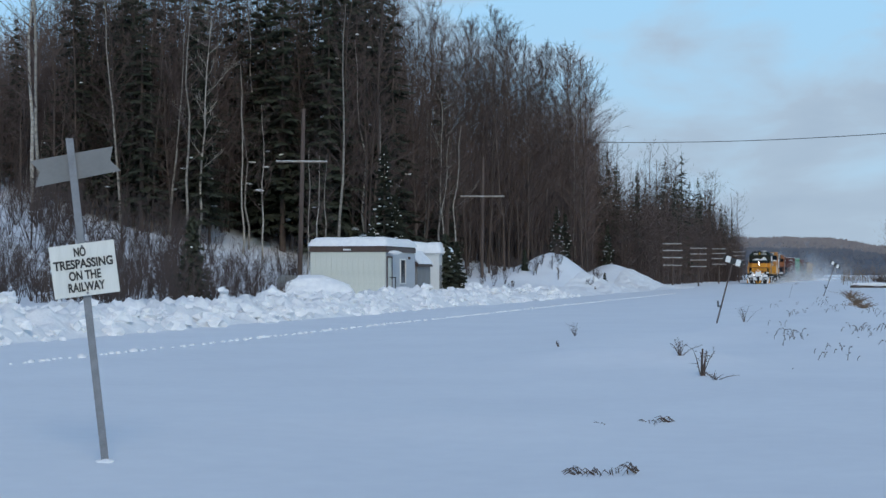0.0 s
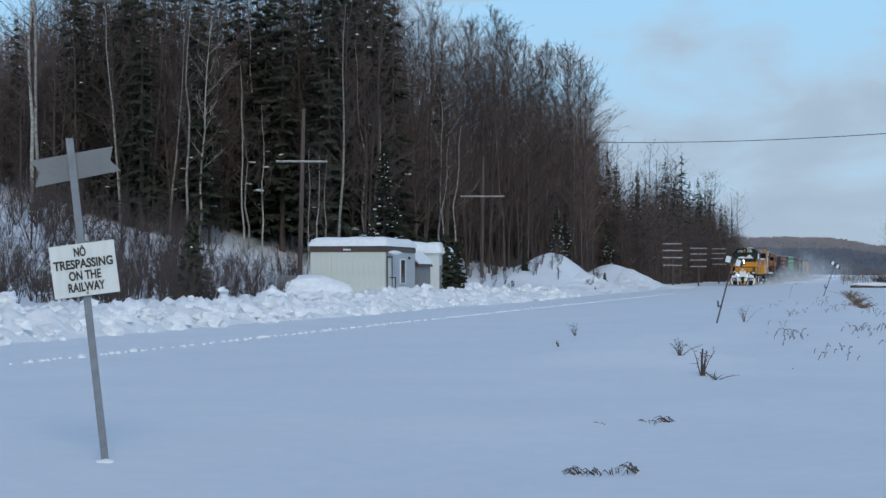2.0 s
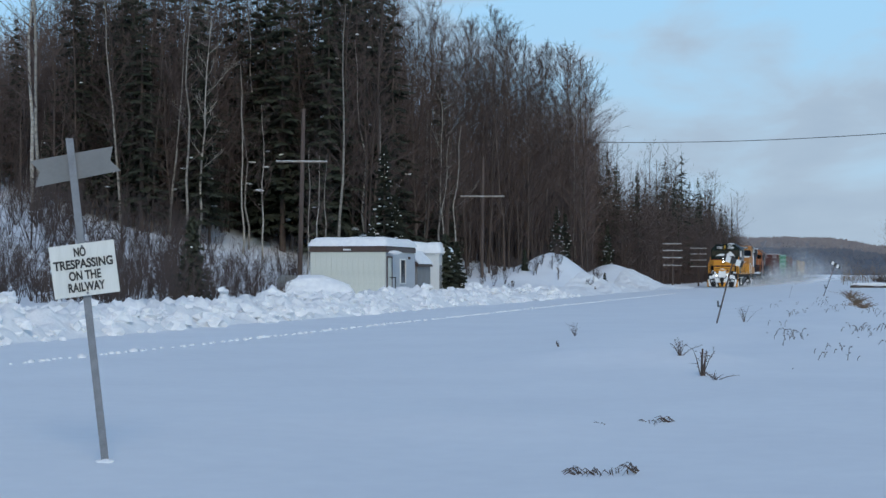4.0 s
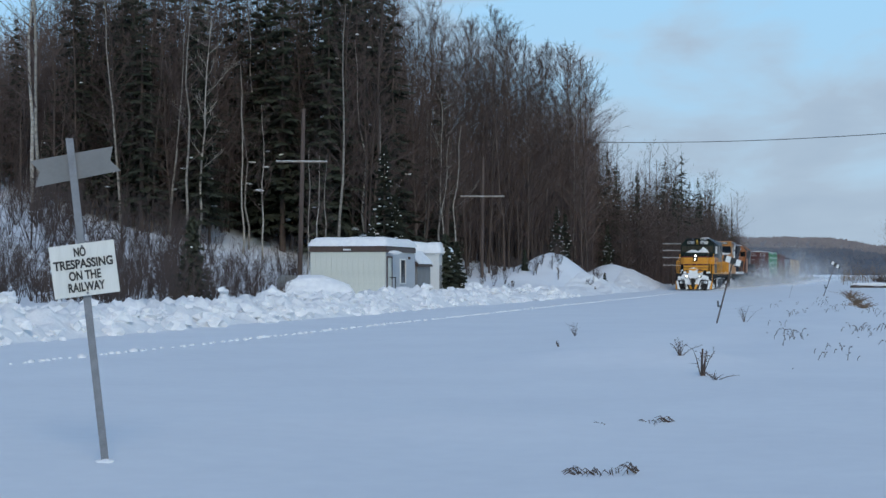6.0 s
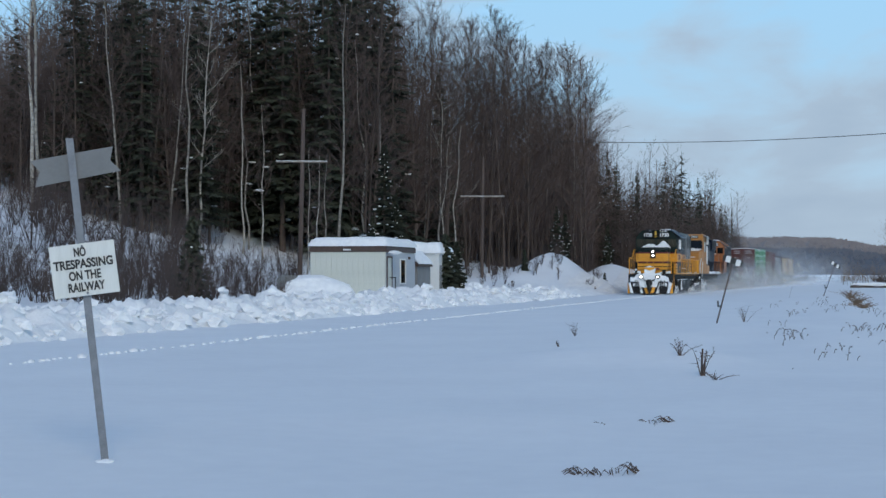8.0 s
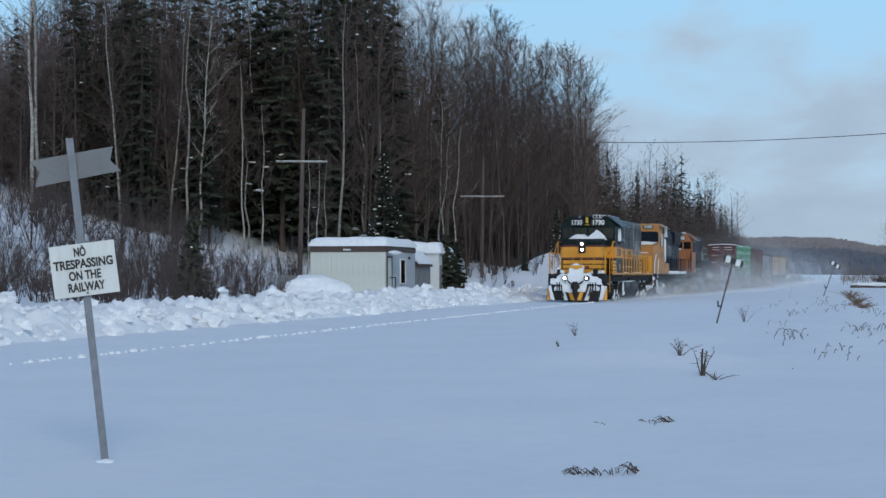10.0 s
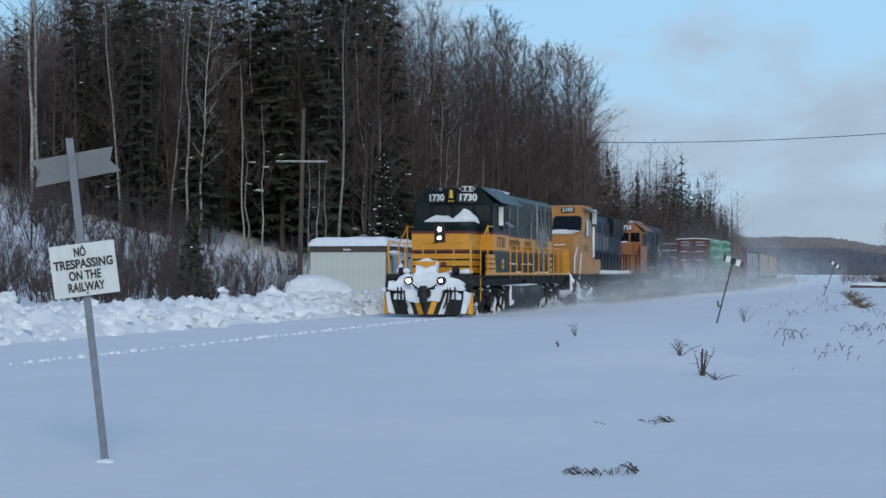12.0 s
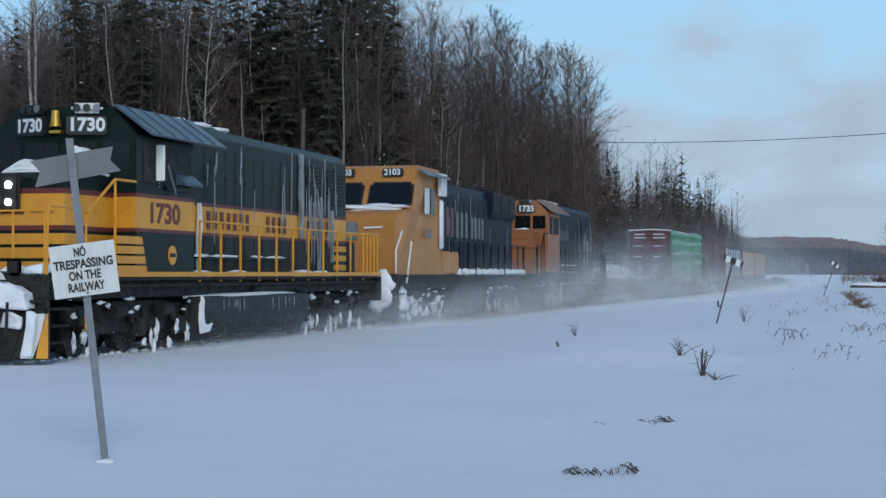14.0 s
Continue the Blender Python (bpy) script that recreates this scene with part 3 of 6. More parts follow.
def build_clouds():
    m = bpy.data.materials.new("cloud")
    m.use_nodes = True
    n, l = m.node_tree.nodes, m.node_tree.links
    n.remove(n["Principled BSDF"])
    co, mp = n.new("ShaderNodeTexCoord"), n.new("ShaderNodeMapping")
    mp.inputs["Scale"].default_value, mp.inputs["Location"].default_value = (0.0022, 0, 0.0052), (0.95, 0, 0.4)
    t = n.new("ShaderNodeTexNoise")
    t.inputs["Scale"].default_value, t.inputs["Detail"].default_value, t.inputs["Roughness"].default_value, t.inputs["Distortion"].default_value = 1.0, 6, 0.5, 0.25
    l.new(co.outputs["Object"], mp.inputs[0]), l.new(mp.outputs[0], t.inputs["Vector"])
    sep, mr = n.new("ShaderNodeSeparateXYZ"), n.new("ShaderNodeMapRange")
    l.new(co.outputs["Object"], sep.inputs[0]), l.new(sep.outputs["Z"], mr.inputs[0])
    mr.inputs[1].default_value, mr.inputs[2].default_value, mr.inputs[3].default_value, mr.inputs[4].default_value = 40, 620, 0.24, -0.02
    add, ramp = n.new("ShaderNodeMath"), n.new("ShaderNodeValToRGB")
    l.new(t.outputs[0], add.inputs[0]), l.new(mr.outputs[0], add.inputs[1])
    ramp.color_ramp.elements[0].position, ramp.color_ramp.elements[1].position = 0.46, 0.66
    ramp.color_ramp.elements[0].color, ramp.color_ramp.elements[1].color = (0, 0, 0, 1), (0.85, 0.85, 0.85, 1)
    l.new(add.outputs[0], ramp.inputs[0])
    # clear blue, paler towards the horizon, under the drifting cloud
    high, blue = n.new("ShaderNodeMapRange"), n.new("ShaderNodeValToRGB")
    high.inputs[1].default_value, high.inputs[2].default_value = 60, 760
    l.new(sep.outputs["Z"], high.inputs[0]), l.new(high.outputs[0], blue.inputs[0])
    blue.color_ramp.elements[0].color, blue.color_ramp.elements[1].color = (0.45, 0.61, 0.80, 1), (0.36, 0.64, 0.96, 1)
    tone = n.new("ShaderNodeValToRGB")
    tone.color_ramp.elements[0].position, tone.color_ramp.elements[1].position = 0.45, 0.8
    tone.color_ramp.elements[0].color, tone.color_ramp.elements[1].color = (0.46, 0.56, 0.715, 1), (0.355, 0.44, 0.59, 1)
    l.new(add.outputs[0], tone.inputs[0])
    em, mix = n.new("ShaderNodeEmission"), n.new("ShaderNodeMix")
    mix.data_type = "RGBA"
    l.new(ramp.outputs[0], mix.inputs[0]), l.new(blue.outputs[0], mix.inputs[6]), l.new(tone.outputs[0], mix.inputs[7])
    l.new(mix.outputs[2], em.inputs[0])
    l.new(em.outputs[0], n["Material Output"].inputs[0])
    vs, fs = [], []
    for i in range(41):
        a = radians(-60 + 3 * i)
        for z in (-60, 2600):
            vs.append((4200 * math.sin(a), 4200 * math.cos(a), z))
    fs = [(2 * i, 2 * i + 2, 2 * i + 3, 2 * i + 1) for i in range(40)]
    ob = part("cloud_layer", (vs, fs), m, smooth=True)
    ob.visible_shadow = False
    return tagged(ob, "pale blue sky with thin grey-mauve clouds drifting", "sky", kind="structure")


clouds = build_clouds()


# ---- sign on its post ----
def build_sign():
    base = Vector((-6.32, 12.93, ground(-6.32, 12.93)))
    s = thing("railway_sign", pose(*base, 0, 0, YAW + 9), "white no-trespassing board and blank arrow plate on a leaning steel post", "sign")
    k = -0.112
    def px(z):
        return k * z
    bm = prism([(-0.032, -0.02), (0.032, -0.02), (0.032, 0.004), (0.018, 0.004), (0.018, -0.008), (-0.018, -0.008), (-0.018, 0.004), (-0.032, 0.004)], "z", -0.3, 2.78)
    for v in bm.verts:
        v.co.x += px(v.co.z)
    for i in range(6):
        z = 2.42 + 0.045 * i
        rod([(px(z) - 0.004, -0.026, z), (px(z) - 0.004, -0.018, z)], 0.008, 6, bm)
    part("post", bm, GALV, s, "galvanised steel post leaning to one side")
    tilt = radians(11)
    def turned(pts, c, a):
        return [(c[0] + p[0] * math.cos(a) - p[1] * math.sin(a), c[1] + p[0] * math.sin(a) + p[1] * math.cos(a)) for p in pts]
    arrow = turned([(-0.365, 0.115), (0.345, 0.115), (0.30, 0.0), (0.375, -0.105), (-0.365, -0.115), (-0.30, 0.01)], (px(2.52) + 0.02, 2.54), tilt)
    part("arrow_plate", prism(arrow, "y", 0.012, 0.022, 0.002), PLATE_BACK, s, "blank grey plate with notched ends")
    c = (px(1.65) + 0.005, 1.655)
    board = prism(turned([(-0.275, -0.225), (0.275, -0.225), (0.275, 0.225), (-0.275, 0.225)], c, radians(7.5)), "y", -0.052, -0.034, 0.003)
    b = part("notice_board", board, SIGN_WHITE, s, "white board lettered in black")
    for i, (text, w) in enumerate((("NO", 0.10), ("TRESPASSING", 0.50), ("ON THE", 0.27), ("RAILWAY", 0.31))):
        y = 0.150 - 0.100 * i
        m = Matrix.Translation((c[0], -0.055, c[1])) @ Matrix.Rotation(-radians(7.5), 4, "Y") @ Matrix.Translation(((-0.02, 0, 0.0, 0)[i], 0, y)) @ Matrix.Rotation(radians(90), 4, "X")
        lettering(text, 0.105, m, INK, b, "lettering", w)
    part("bolt", rod([(c[0] - 0.02, -0.062, c[1] + 0.2), (c[0] - 0.02, -0.05, c[1] + 0.2)], 0.011, 8), GALV, s)
    part("bolt", rod([(c[0] + 0.03, -0.062, c[1] - 0.2), (c[0] + 0.03, -0.05, c[1] - 0.2)], 0.011, 8), GALV, s)
    tagged(part("foot_snow", lump((base.x, base.y, base.z), (0.09, 0.07, 0.03), 3, 0.5, 2), SNOW, smooth=True), "little collar of snow round the sign post", "snow", kind="structure")


build_sign()


# ---- the two cabins ----
def roof_snow(x0, x1, y0, y1, z, thick, seed, parent):
    vs, fs = [], []
    nx, ny = 26, 30
    for j in range(ny + 1):
        for i in range(nx + 1):
            x, y = x0 + (x1 - x0) * i / nx, y0 + (y1 - y0) * j / ny
            e = min(min(i, nx - i) / nx * (x1 - x0), min(j, ny - j) / ny * (y1 - y0))
            h = thick * min(1, (0.35 + (e / 0.45))) if e > 0 else thick * 0.25
            h *= 1 + 0.22 * noise.noise(Vector((x * 0.7 + seed, y * 0.6, 1)))
            ox = 0.05 * noise.noise(Vector((x * 2, y * 2, seed)))
            vs.append((x + ox, y + ox, z + h))
    n = nx + 1
    fs = [(j * n + i, j * n + i + 1, (j + 1) * n + i + 1, (j + 1) * n + i) for j in range(ny) for i in range(nx)]
    ring = [i for i in range(n)] + [j * n + nx for j in range(1, ny + 1)] + [ny * n + i for i in range(nx - 1, -1, -1)] + [j * n for j in range(ny - 1, 0, -1)]
    b = len(vs)
    for r in ring:
        vs.append((vs[r][0], vs[r][1], z))
    for k in range(len(ring)):
        q = (k + 1) % len(ring)
        fs.append((ring[k], b + k, b + q, ring[q]))
    fs.append(tuple(range(b, b + len(ring))))
    part("roof_snow", (vs, fs), CAKED_SNOW, parent, "thick smooth cap of snow on the roof", smooth=True)


def siding(axis, a, b, at, z0, z1, pitch, parent, mat, name="siding_board"):
    """Vertical boards with small gaps, each a piece of its own on one mesh."""
    count = max(1, round((b - a) / pitch))
    w = (b - a) / count
    src = part(name, box(0, w - 0.012, -0.016, 0.0, 0, z1 - z0, 0.004), mat, parent)
    for i in range(count):
        ob = src if i == 0 else src.copy()
        if i:
            scene.collection.objects.link(ob)
        ob.matrix_basis = pose(a + i * w, at, z0) if axis == "x" else pose(at, a + i * w, z0, 0, 0, 90)


def window(parent, x, y0, y1, z0, z1):
    """A window in a wall that faces +x."""
    w = part("window", box(x, x + 0.03, y0, y1, z0, z1, 0.0), GLASS, parent, "dark window pane in a white frame")
    bm = None
    for a in ((y0 - 0.07, y0, z0 - 0.07, z1 + 0.07), (y1, y1 + 0.07, z0 - 0.07, z1 + 0.07), (y0, y1, z1, z1 + 0.07), (y0, y1, z0 - 0.07, z0)):
        bm = box(x - 0.02, x + 0.07, *a, 0.008, bm)
    part("window_frame", bm, WHITE_PAINT, w, "white window frame")


def build_cabins():
    z = 0.25
    c = thing("site_cabin", pose(-27.6, 86.2, 0, 0, 0, 1.5), "cream prefabricated cabin with brown trim and a snow-covered roof", "cabin")
    x0, x1, y0, y1, top = -2.15, 2.15, 0.0, 6.6, 3.0
    part("body", box(x0, x1, y0, y1, z - 0.3, top, 0.01), SIDING, c)
    siding("x", x0, x1, y0 - 0.002, z + 0.1, top - 0.32, 0.30, c, SIDING)
    siding("y", y0, y1, x1 + 0.016, z + 0.1, top - 0.26, 0.30, c, SIDING_GREY)
    bm = box(x0 - 0.06, x1 + 0.06, y0 - 0.06, y0 + 0.02, top - 0.22, top + 0.03, 0.01)
    box(x1 - 0.02, x1 + 0.06, y0 + 0.02, y1 + 0.06, top - 0.22, top + 0.03, 0.01, bm)
    part("fascia", bm, TRIM_BROWN, c, "dark brown fascia board")
    part("vent", box(-0.25, 0.2, -0.085, -0.06, top - 0.14, top - 0.06, 0.01), WHITE_PAINT, c)
    part("roof", box(x0 - 0.05, x1 + 0.05, y0 - 0.05, y1 + 0.05, top + 0.03, top + 0.10, 0.01), TRIM_BROWN, c)
    roof_snow(x0 - 0.12, x1 + 0.12, y0 - 0.12, y1 + 0.12, top + 0.10, 0.50, 3, c)
    d = part("door", box(x1 + 0.02, x1 + 0.06, 0.2, 1.1, z + 0.25, top - 0.55, 0.01), SIDING, c, "pale door in a brown frame")
    bm = None
    for a in ((0.08, 0.2, z + 0.2, top - 0.45), (1.1, 1.2, z + 0.2, top - 0.45), (0.2, 1.1, top - 0.55, top - 0.45)):
        bm = box(x1 + 0.018, x1 + 0.09, *a, 0.01, bm)
    part("door_frame", bm, TRIM_BROWN, d)
    part("door_canopy", lump((x1 + 0.35, 0.55, top - 0.26), (0.36, 0.75, 0.12), 8, 0.3, 2), CAKED_SNOW, c, "snow on the little door canopy", True)
    window(c, x1 + 0.02, 3.1, 4.2, 1.05, 2.35)
    part("light", box(x1 + 0.02, x1 + 0.12, 4.9, 5.2, 2.4, 2.55, 0.02), TRIM_BROWN, c)
    # steps and rail by the door
    st = thing("door_steps", pose(-25.35, 86.6, 0.15), "wooden landing with a tubular handrail under snow", "steps")
    part("landing", box(-0.1, 1.0, 0.0, 3.2, 0.25, 0.42, 0.02), TRIM_BROWN, st)
    part("landing_snow", lump((0.45, 1.6, 0.42), (0.5, 1.5, 0.09), 4, 0.3, 2), CAKED_SNOW, st, smooth=True)
    part("handrail", rod([(0.4, -0.1, 0.0), (0.4, -0.1, 1.15), (0.4, 0.0, 1.22), (-0.1, 0.4, 1.22)], 0.03), BLACK, st)
    part("leg", box(0.85, 0.95, 0.05, 0.15, -0.2, 0.25), TRIM_BROWN, st)
    part("leg", box(0.85, 0.95, 3.0, 3.1, -0.2, 0.25), TRIM_BROWN, st)
    # antenna
    an = thing("roof_vent", pose(-27.8, 89.5, 3.05), "small metal vent pipe on the cabin roof", "vent")
    part("pipe", rod([(0, 0, 0), (0, 0, 0.78)], 0.03), GALV, an)
    part("cap", rod([(-0.12, 0, 0.72), (0.12, 0, 0.8)], 0.025), GALV, an)
    # second cabin
    h = thing("white_hut", pose(-27.3, 98.4, 0, 0, 0, 1.5), "white hut with grey doors and a rounded cap of snow", "hut")
    part("body", box(-1.7, 1.7, 0, 3.4, 0.0, 2.75, 0.01), SIDING_WHITE, h)
    siding("x", -1.7, 1.7, -0.002, 0.2, 2.7, 0.3, h, SIDING_WHITE)
    part("roof", box(-1.78, 1.78, -0.08, 3.48, 2.75, 2.85, 0.02), WHITE_PAINT, h)
    roof_snow(-1.85, 1.85, -0.15, 3.55, 2.85, 0.72, 9, h)
    for y0, y1, z1 in ((0.15, 0.6, 2.1), (1.05, 2.0, 2.25), (2.03, 3.0, 2.25)):
        part("door", box(1.70, 1.75, y0, y1, 0.2, z1, 0.008), GREY_DOOR, h, "weathered grey door")
    part("lamp", rod([(1.7, 2.0, 2.55), (1.85, 2.0, 2.55), (1.88, 2.0, 2.45)], 0.03), BLACK, h)
    p = thing("porch", pose(-25.95, 93.6, 0), "small grey wooden porch with a snowy gable roof", "porch")
    part("enclosure", box(-0.45, 0.3, 0, 3.0, 0.0, 2.0, 0.01), GREY_DOOR, p)
    part("roof", prism([(-0.9, 2.0), (0.42, 2.0), (0.42, 2.08), (-0.3, 2.75), (-0.9, 2.08)], "y", -0.15, 3.1), TRIM_BROWN, p)
    part("roof_snow", prism([(-0.95, 2.12), (-0.3, 2.80), (0.46, 2.12), (0.44, 2.26), (-0.3, 2.98), (-0.95, 2.30)], "y", -0.18, 3.1, 0.04), CAKED_SNOW, p)
    # the buried car
    k = thing("snow_buried_car", pose(-26.2, 76.3, ground(-26.2, 76.3), 0, 0, 12), "car wholly buried under smooth snow", "car")
    bm = lump((0, 0, 0.35), (1.95, 0.95, 0.75), 2, 0.12, 4)
    lump((-0.25, 0.1, 0.72), (1.45, 0.85, 0.48), 5, 0.10, 4, bm)
    part("snow_cover", bm, CAKED_SNOW, k, smooth=True)
    part("body", box(-1.75, -0.6, -0.5, 0.85, 0.2, 1.18, 0.16), PLATE_BACK, k)


build_cabins()


# ---- poles and wires ----
def pole(x, y, height, arms, half, lean, label, insul=True, r=0.13):
    p = thing("utility_pole", pose(x, y, ground(x, y), 0, lean, 0), label, "pole", "utility poles")
    part("shaft", rod([(0, 0, -0.4), (0, 0, height)], r, 10, None, r * 0.7), POLE_WOOD, p)
    for z in arms:
        a = part("crossarm", box(-half, half, -0.17, -0.06, z - 0.04, z + 0.04, 0.01), WOOD, p)
        part("arm_snow", box(-half, half, -0.175, -0.055, z + 0.04, z + 0.07, 0.01), CAKED_SNOW, a)
        n = 6 if insul else 0
        for i in range(n):
            xx = -half + 0.12 + (2 * half - 0.24) * i / (n - 1)
            part("insulator", rod([(xx, -0.115, z + 0.10), (xx, -0.115, z + 0.24)], 0.032, 6, None, 0.02), GREY_DOOR, a)
    return p


def build_poles():
    x, y = at_view(530, 97)
    pole(x, y, 11.0, (7.85,), 1.6, 1.3, "leaning weathered utility pole with one snowy crossarm", False, 0.16)
    x, y = at_view(853, 128)
    pole(x, y, 9.5, (6.4,), 1.75, 0.6, "weathered utility pole with one crossarm at the wood's edge", False)
    for px, d, h in ((1190, 172, 4.9), (1236, 203, 4.9), (1272, 240, 5.4), (1308, 290, 5.6)):
        x, y = at_view(px, d)
        g = h - ground(x, y)
        pole(x, y, g, (g - 0.25, g - 0.95, g - 1.7, g - 2.5), 1.0, 0.3, "old trackside telegraph pole with snowy crossarms", True, 0.11)
    # the wire over the line
    a, b = Vector((*at_view(960, 150), 13.75)), Vector((*at_view(1900, 112), 12.3))
    pts = [a.lerp(b, i / 40) - Vector((0, 0, 0.75 * 4 * (i / 40) * (1 - i / 40))) for i in range(41)]
    tagged(part("overhead_wire", rod(pts, 0.028, 5), CABLE), "thin dark overhead wire crossing the line", "wire")


build_poles()


# ---- stakes, shrubs and weeds ----
def marker_stake(px, base_y, dx, height, label, turn, name="marker_stake"):
    d = 1.6 * 2900 / (base_y - 484)
    x, y = at_view(px, d)
    s = thing(name, pose(x, y, ground(x, y), 0, 0, YAW), label, "marker post", "plough marker posts")
    top = Vector((dx, 0, height))
    part("stake", rod([(-dx * 0.1, 0, -height * 0.1), top], 0.026, 6), POLE_WOOD, s)
    a = math.atan2(dx, height)
    ax, up = Vector((math.cos(a), 0, -math.sin(a))), Vector((math.sin(a), 0, math.cos(a)))
    for i, (o, w, mat) in enumerate(((-0.29, 0.08, INK), (-0.17, 0.15, WHITE_PAINT), (0.0, 0.18, INK), (0.17, 0.15, WHITE_PAINT), (0.29, 0.08, INK))):
        c = top + ax * o
        bm = box(-w / 2, w / 2, -0.05, -0.03, -0.10, 0.10)
        for v in bm.verts:
            v.co = c + ax * v.co.x + up * (v.co.z + turn * o) + Vector((0, v.co.y, 0))
        part("reflector_plate", bm, mat, s, "black plate" if mat is INK else "white reflective plate")
    p = top * 0.28
    part("bracket", rod([p, p + Vector((-0.10, -0.03, -0.02)), p + Vector((-0.12, -0.03, 0.16))], 0.03), BLACK, s)


marker_stake(1268, 572, 0.53, 2.0, "tilted wooden stake with black and white plates in the snow", -0.1)
marker_stake(1457, 531, 0.70, 1.9, "distant tilted stake with black and white plates", -0.25)


def shrub(px, base_y, height, spread, stems, label, mat, seed, lying=False, name="dry_weed", zoff=0.0, thick=1.0):
    rnd = random.Random(seed)
    d = 1.6 * 2900 / (base_y - 484)
    x, y = at_view(px, d)
    for _ in range(3):
        d = (1.6 - ground(x, y)) * 2900 / (base_y - 484)
        x, y = at_view(px, d)
    s = thing(name, pose(x, y, ground(x, y) - 0.02 + zoff, 0, 0, YAW), label, "shrub" if name == "bare_shrub" else "weed", "weeds in the snow")
    for k in range(stems):
        vs, fs = [], []
        e = Vector((rnd.gauss(0, 1) * spread, rnd.gauss(0, 0.5) * spread, height * rnd.uniform(0.5, 1.0)))
        p0 = Vector((rnd.gauss(0, .12) * spread, rnd.gauss(0, .12) * spread, 0))
        if lying:
            p0 = Vector((rnd.uniform(-spread, spread), rnd.gauss(0, 0.07), 0))
            e = Vector((-rnd.uniform(-0.02, 0.17), rnd.gauss(0, .12), height * rnd.uniform(0.2, 0.9)))
            p0.z = 0.16 * p0.x * (1 if p0.x > 0 else 0)
        mid = p0 + e * 0.55 + Vector((0, 0, 0.12 * height)) * (2.5 if lying else 1)
        tip = p0 + e - Vector((0, 0, height * 0.5)) * (1 if lying else 0)
        limb(vs, fs, [p0, mid, tip], 0.006 * thick, 0.002 * thick, 4)
        for j in range(1 if lying else 5):
            a = p0.lerp(mid, rnd.random()) if j < 2 else mid.lerp(tip, rnd.random())
            g = Vector((rnd.gauss(0, .5), rnd.gauss(0, .4), rnd.uniform(-0.1, 0.8))) * height * 0.22
            limb(vs, fs, [a, a + g], 0.0035 * thick, 0.0015 * thick, 3)
            if rnd.random() < 0.5:
                limb(vs, fs, [a + g, a + g * 1.18], 0.008 * thick, 0.004, 4)
        part("stem", (vs, fs), mat, s)


def nodding_weed(px, base_y, height, stalks, seed):
    """Dry stalks that bend over at the top under their seed heads."""
    rnd = random.Random(seed)
    x, y = at_view(px, 60)
    for _ in range(4):
        x, y = at_view(px, (1.6 - ground(x, y)) * 2900 / (base_y - 484))
    s = thing("dry_weed", pose(x, y, ground(x, y) - 0.02, 0, 0, YAW), "bent dry weed stalks with drooping seed heads in the snow", "weed", "weeds in the snow")
    for k in range(stalks):
        vs, fs = [], []
        h = height * rnd.uniform(0.55, 1.1)
        way = rnd.choice((-1, 1, 1))
        p = Vector((rnd.gauss(0, 0.18), rnd.gauss(0, 0.3), 0))
        a = p + Vector((way * h * rnd.uniform(0.05, 0.35), rnd.gauss(0, .05), h * 0.8))
        b = a + Vector((way * h * rnd.uniform(0.06, 0.2), 0, h * 0.18))
        c = b + Vector((way * h * rnd.uniform(0.06, 0.3), 0, h * rnd.uniform(-0.08, 0.08)))
        limb(vs, fs, [p, a, b, c, c + Vector((0, 0, -0.01))], 0.006, 0.004, 4)
        limb(vs, fs, [b.lerp(c, 0.2), c, c + (c - b) * 0.3], 0.012, 0.007, 4)
        if rnd.random() < 0.5:
            q = p.lerp(a, rnd.uniform(0.4, 0.8))
            limb(vs, fs, [q, q + Vector((-way * h * 0.22, 0, h * 0.16))], 0.01, 0.004, 3)
        part("stalk", (vs, fs), DRY, s)


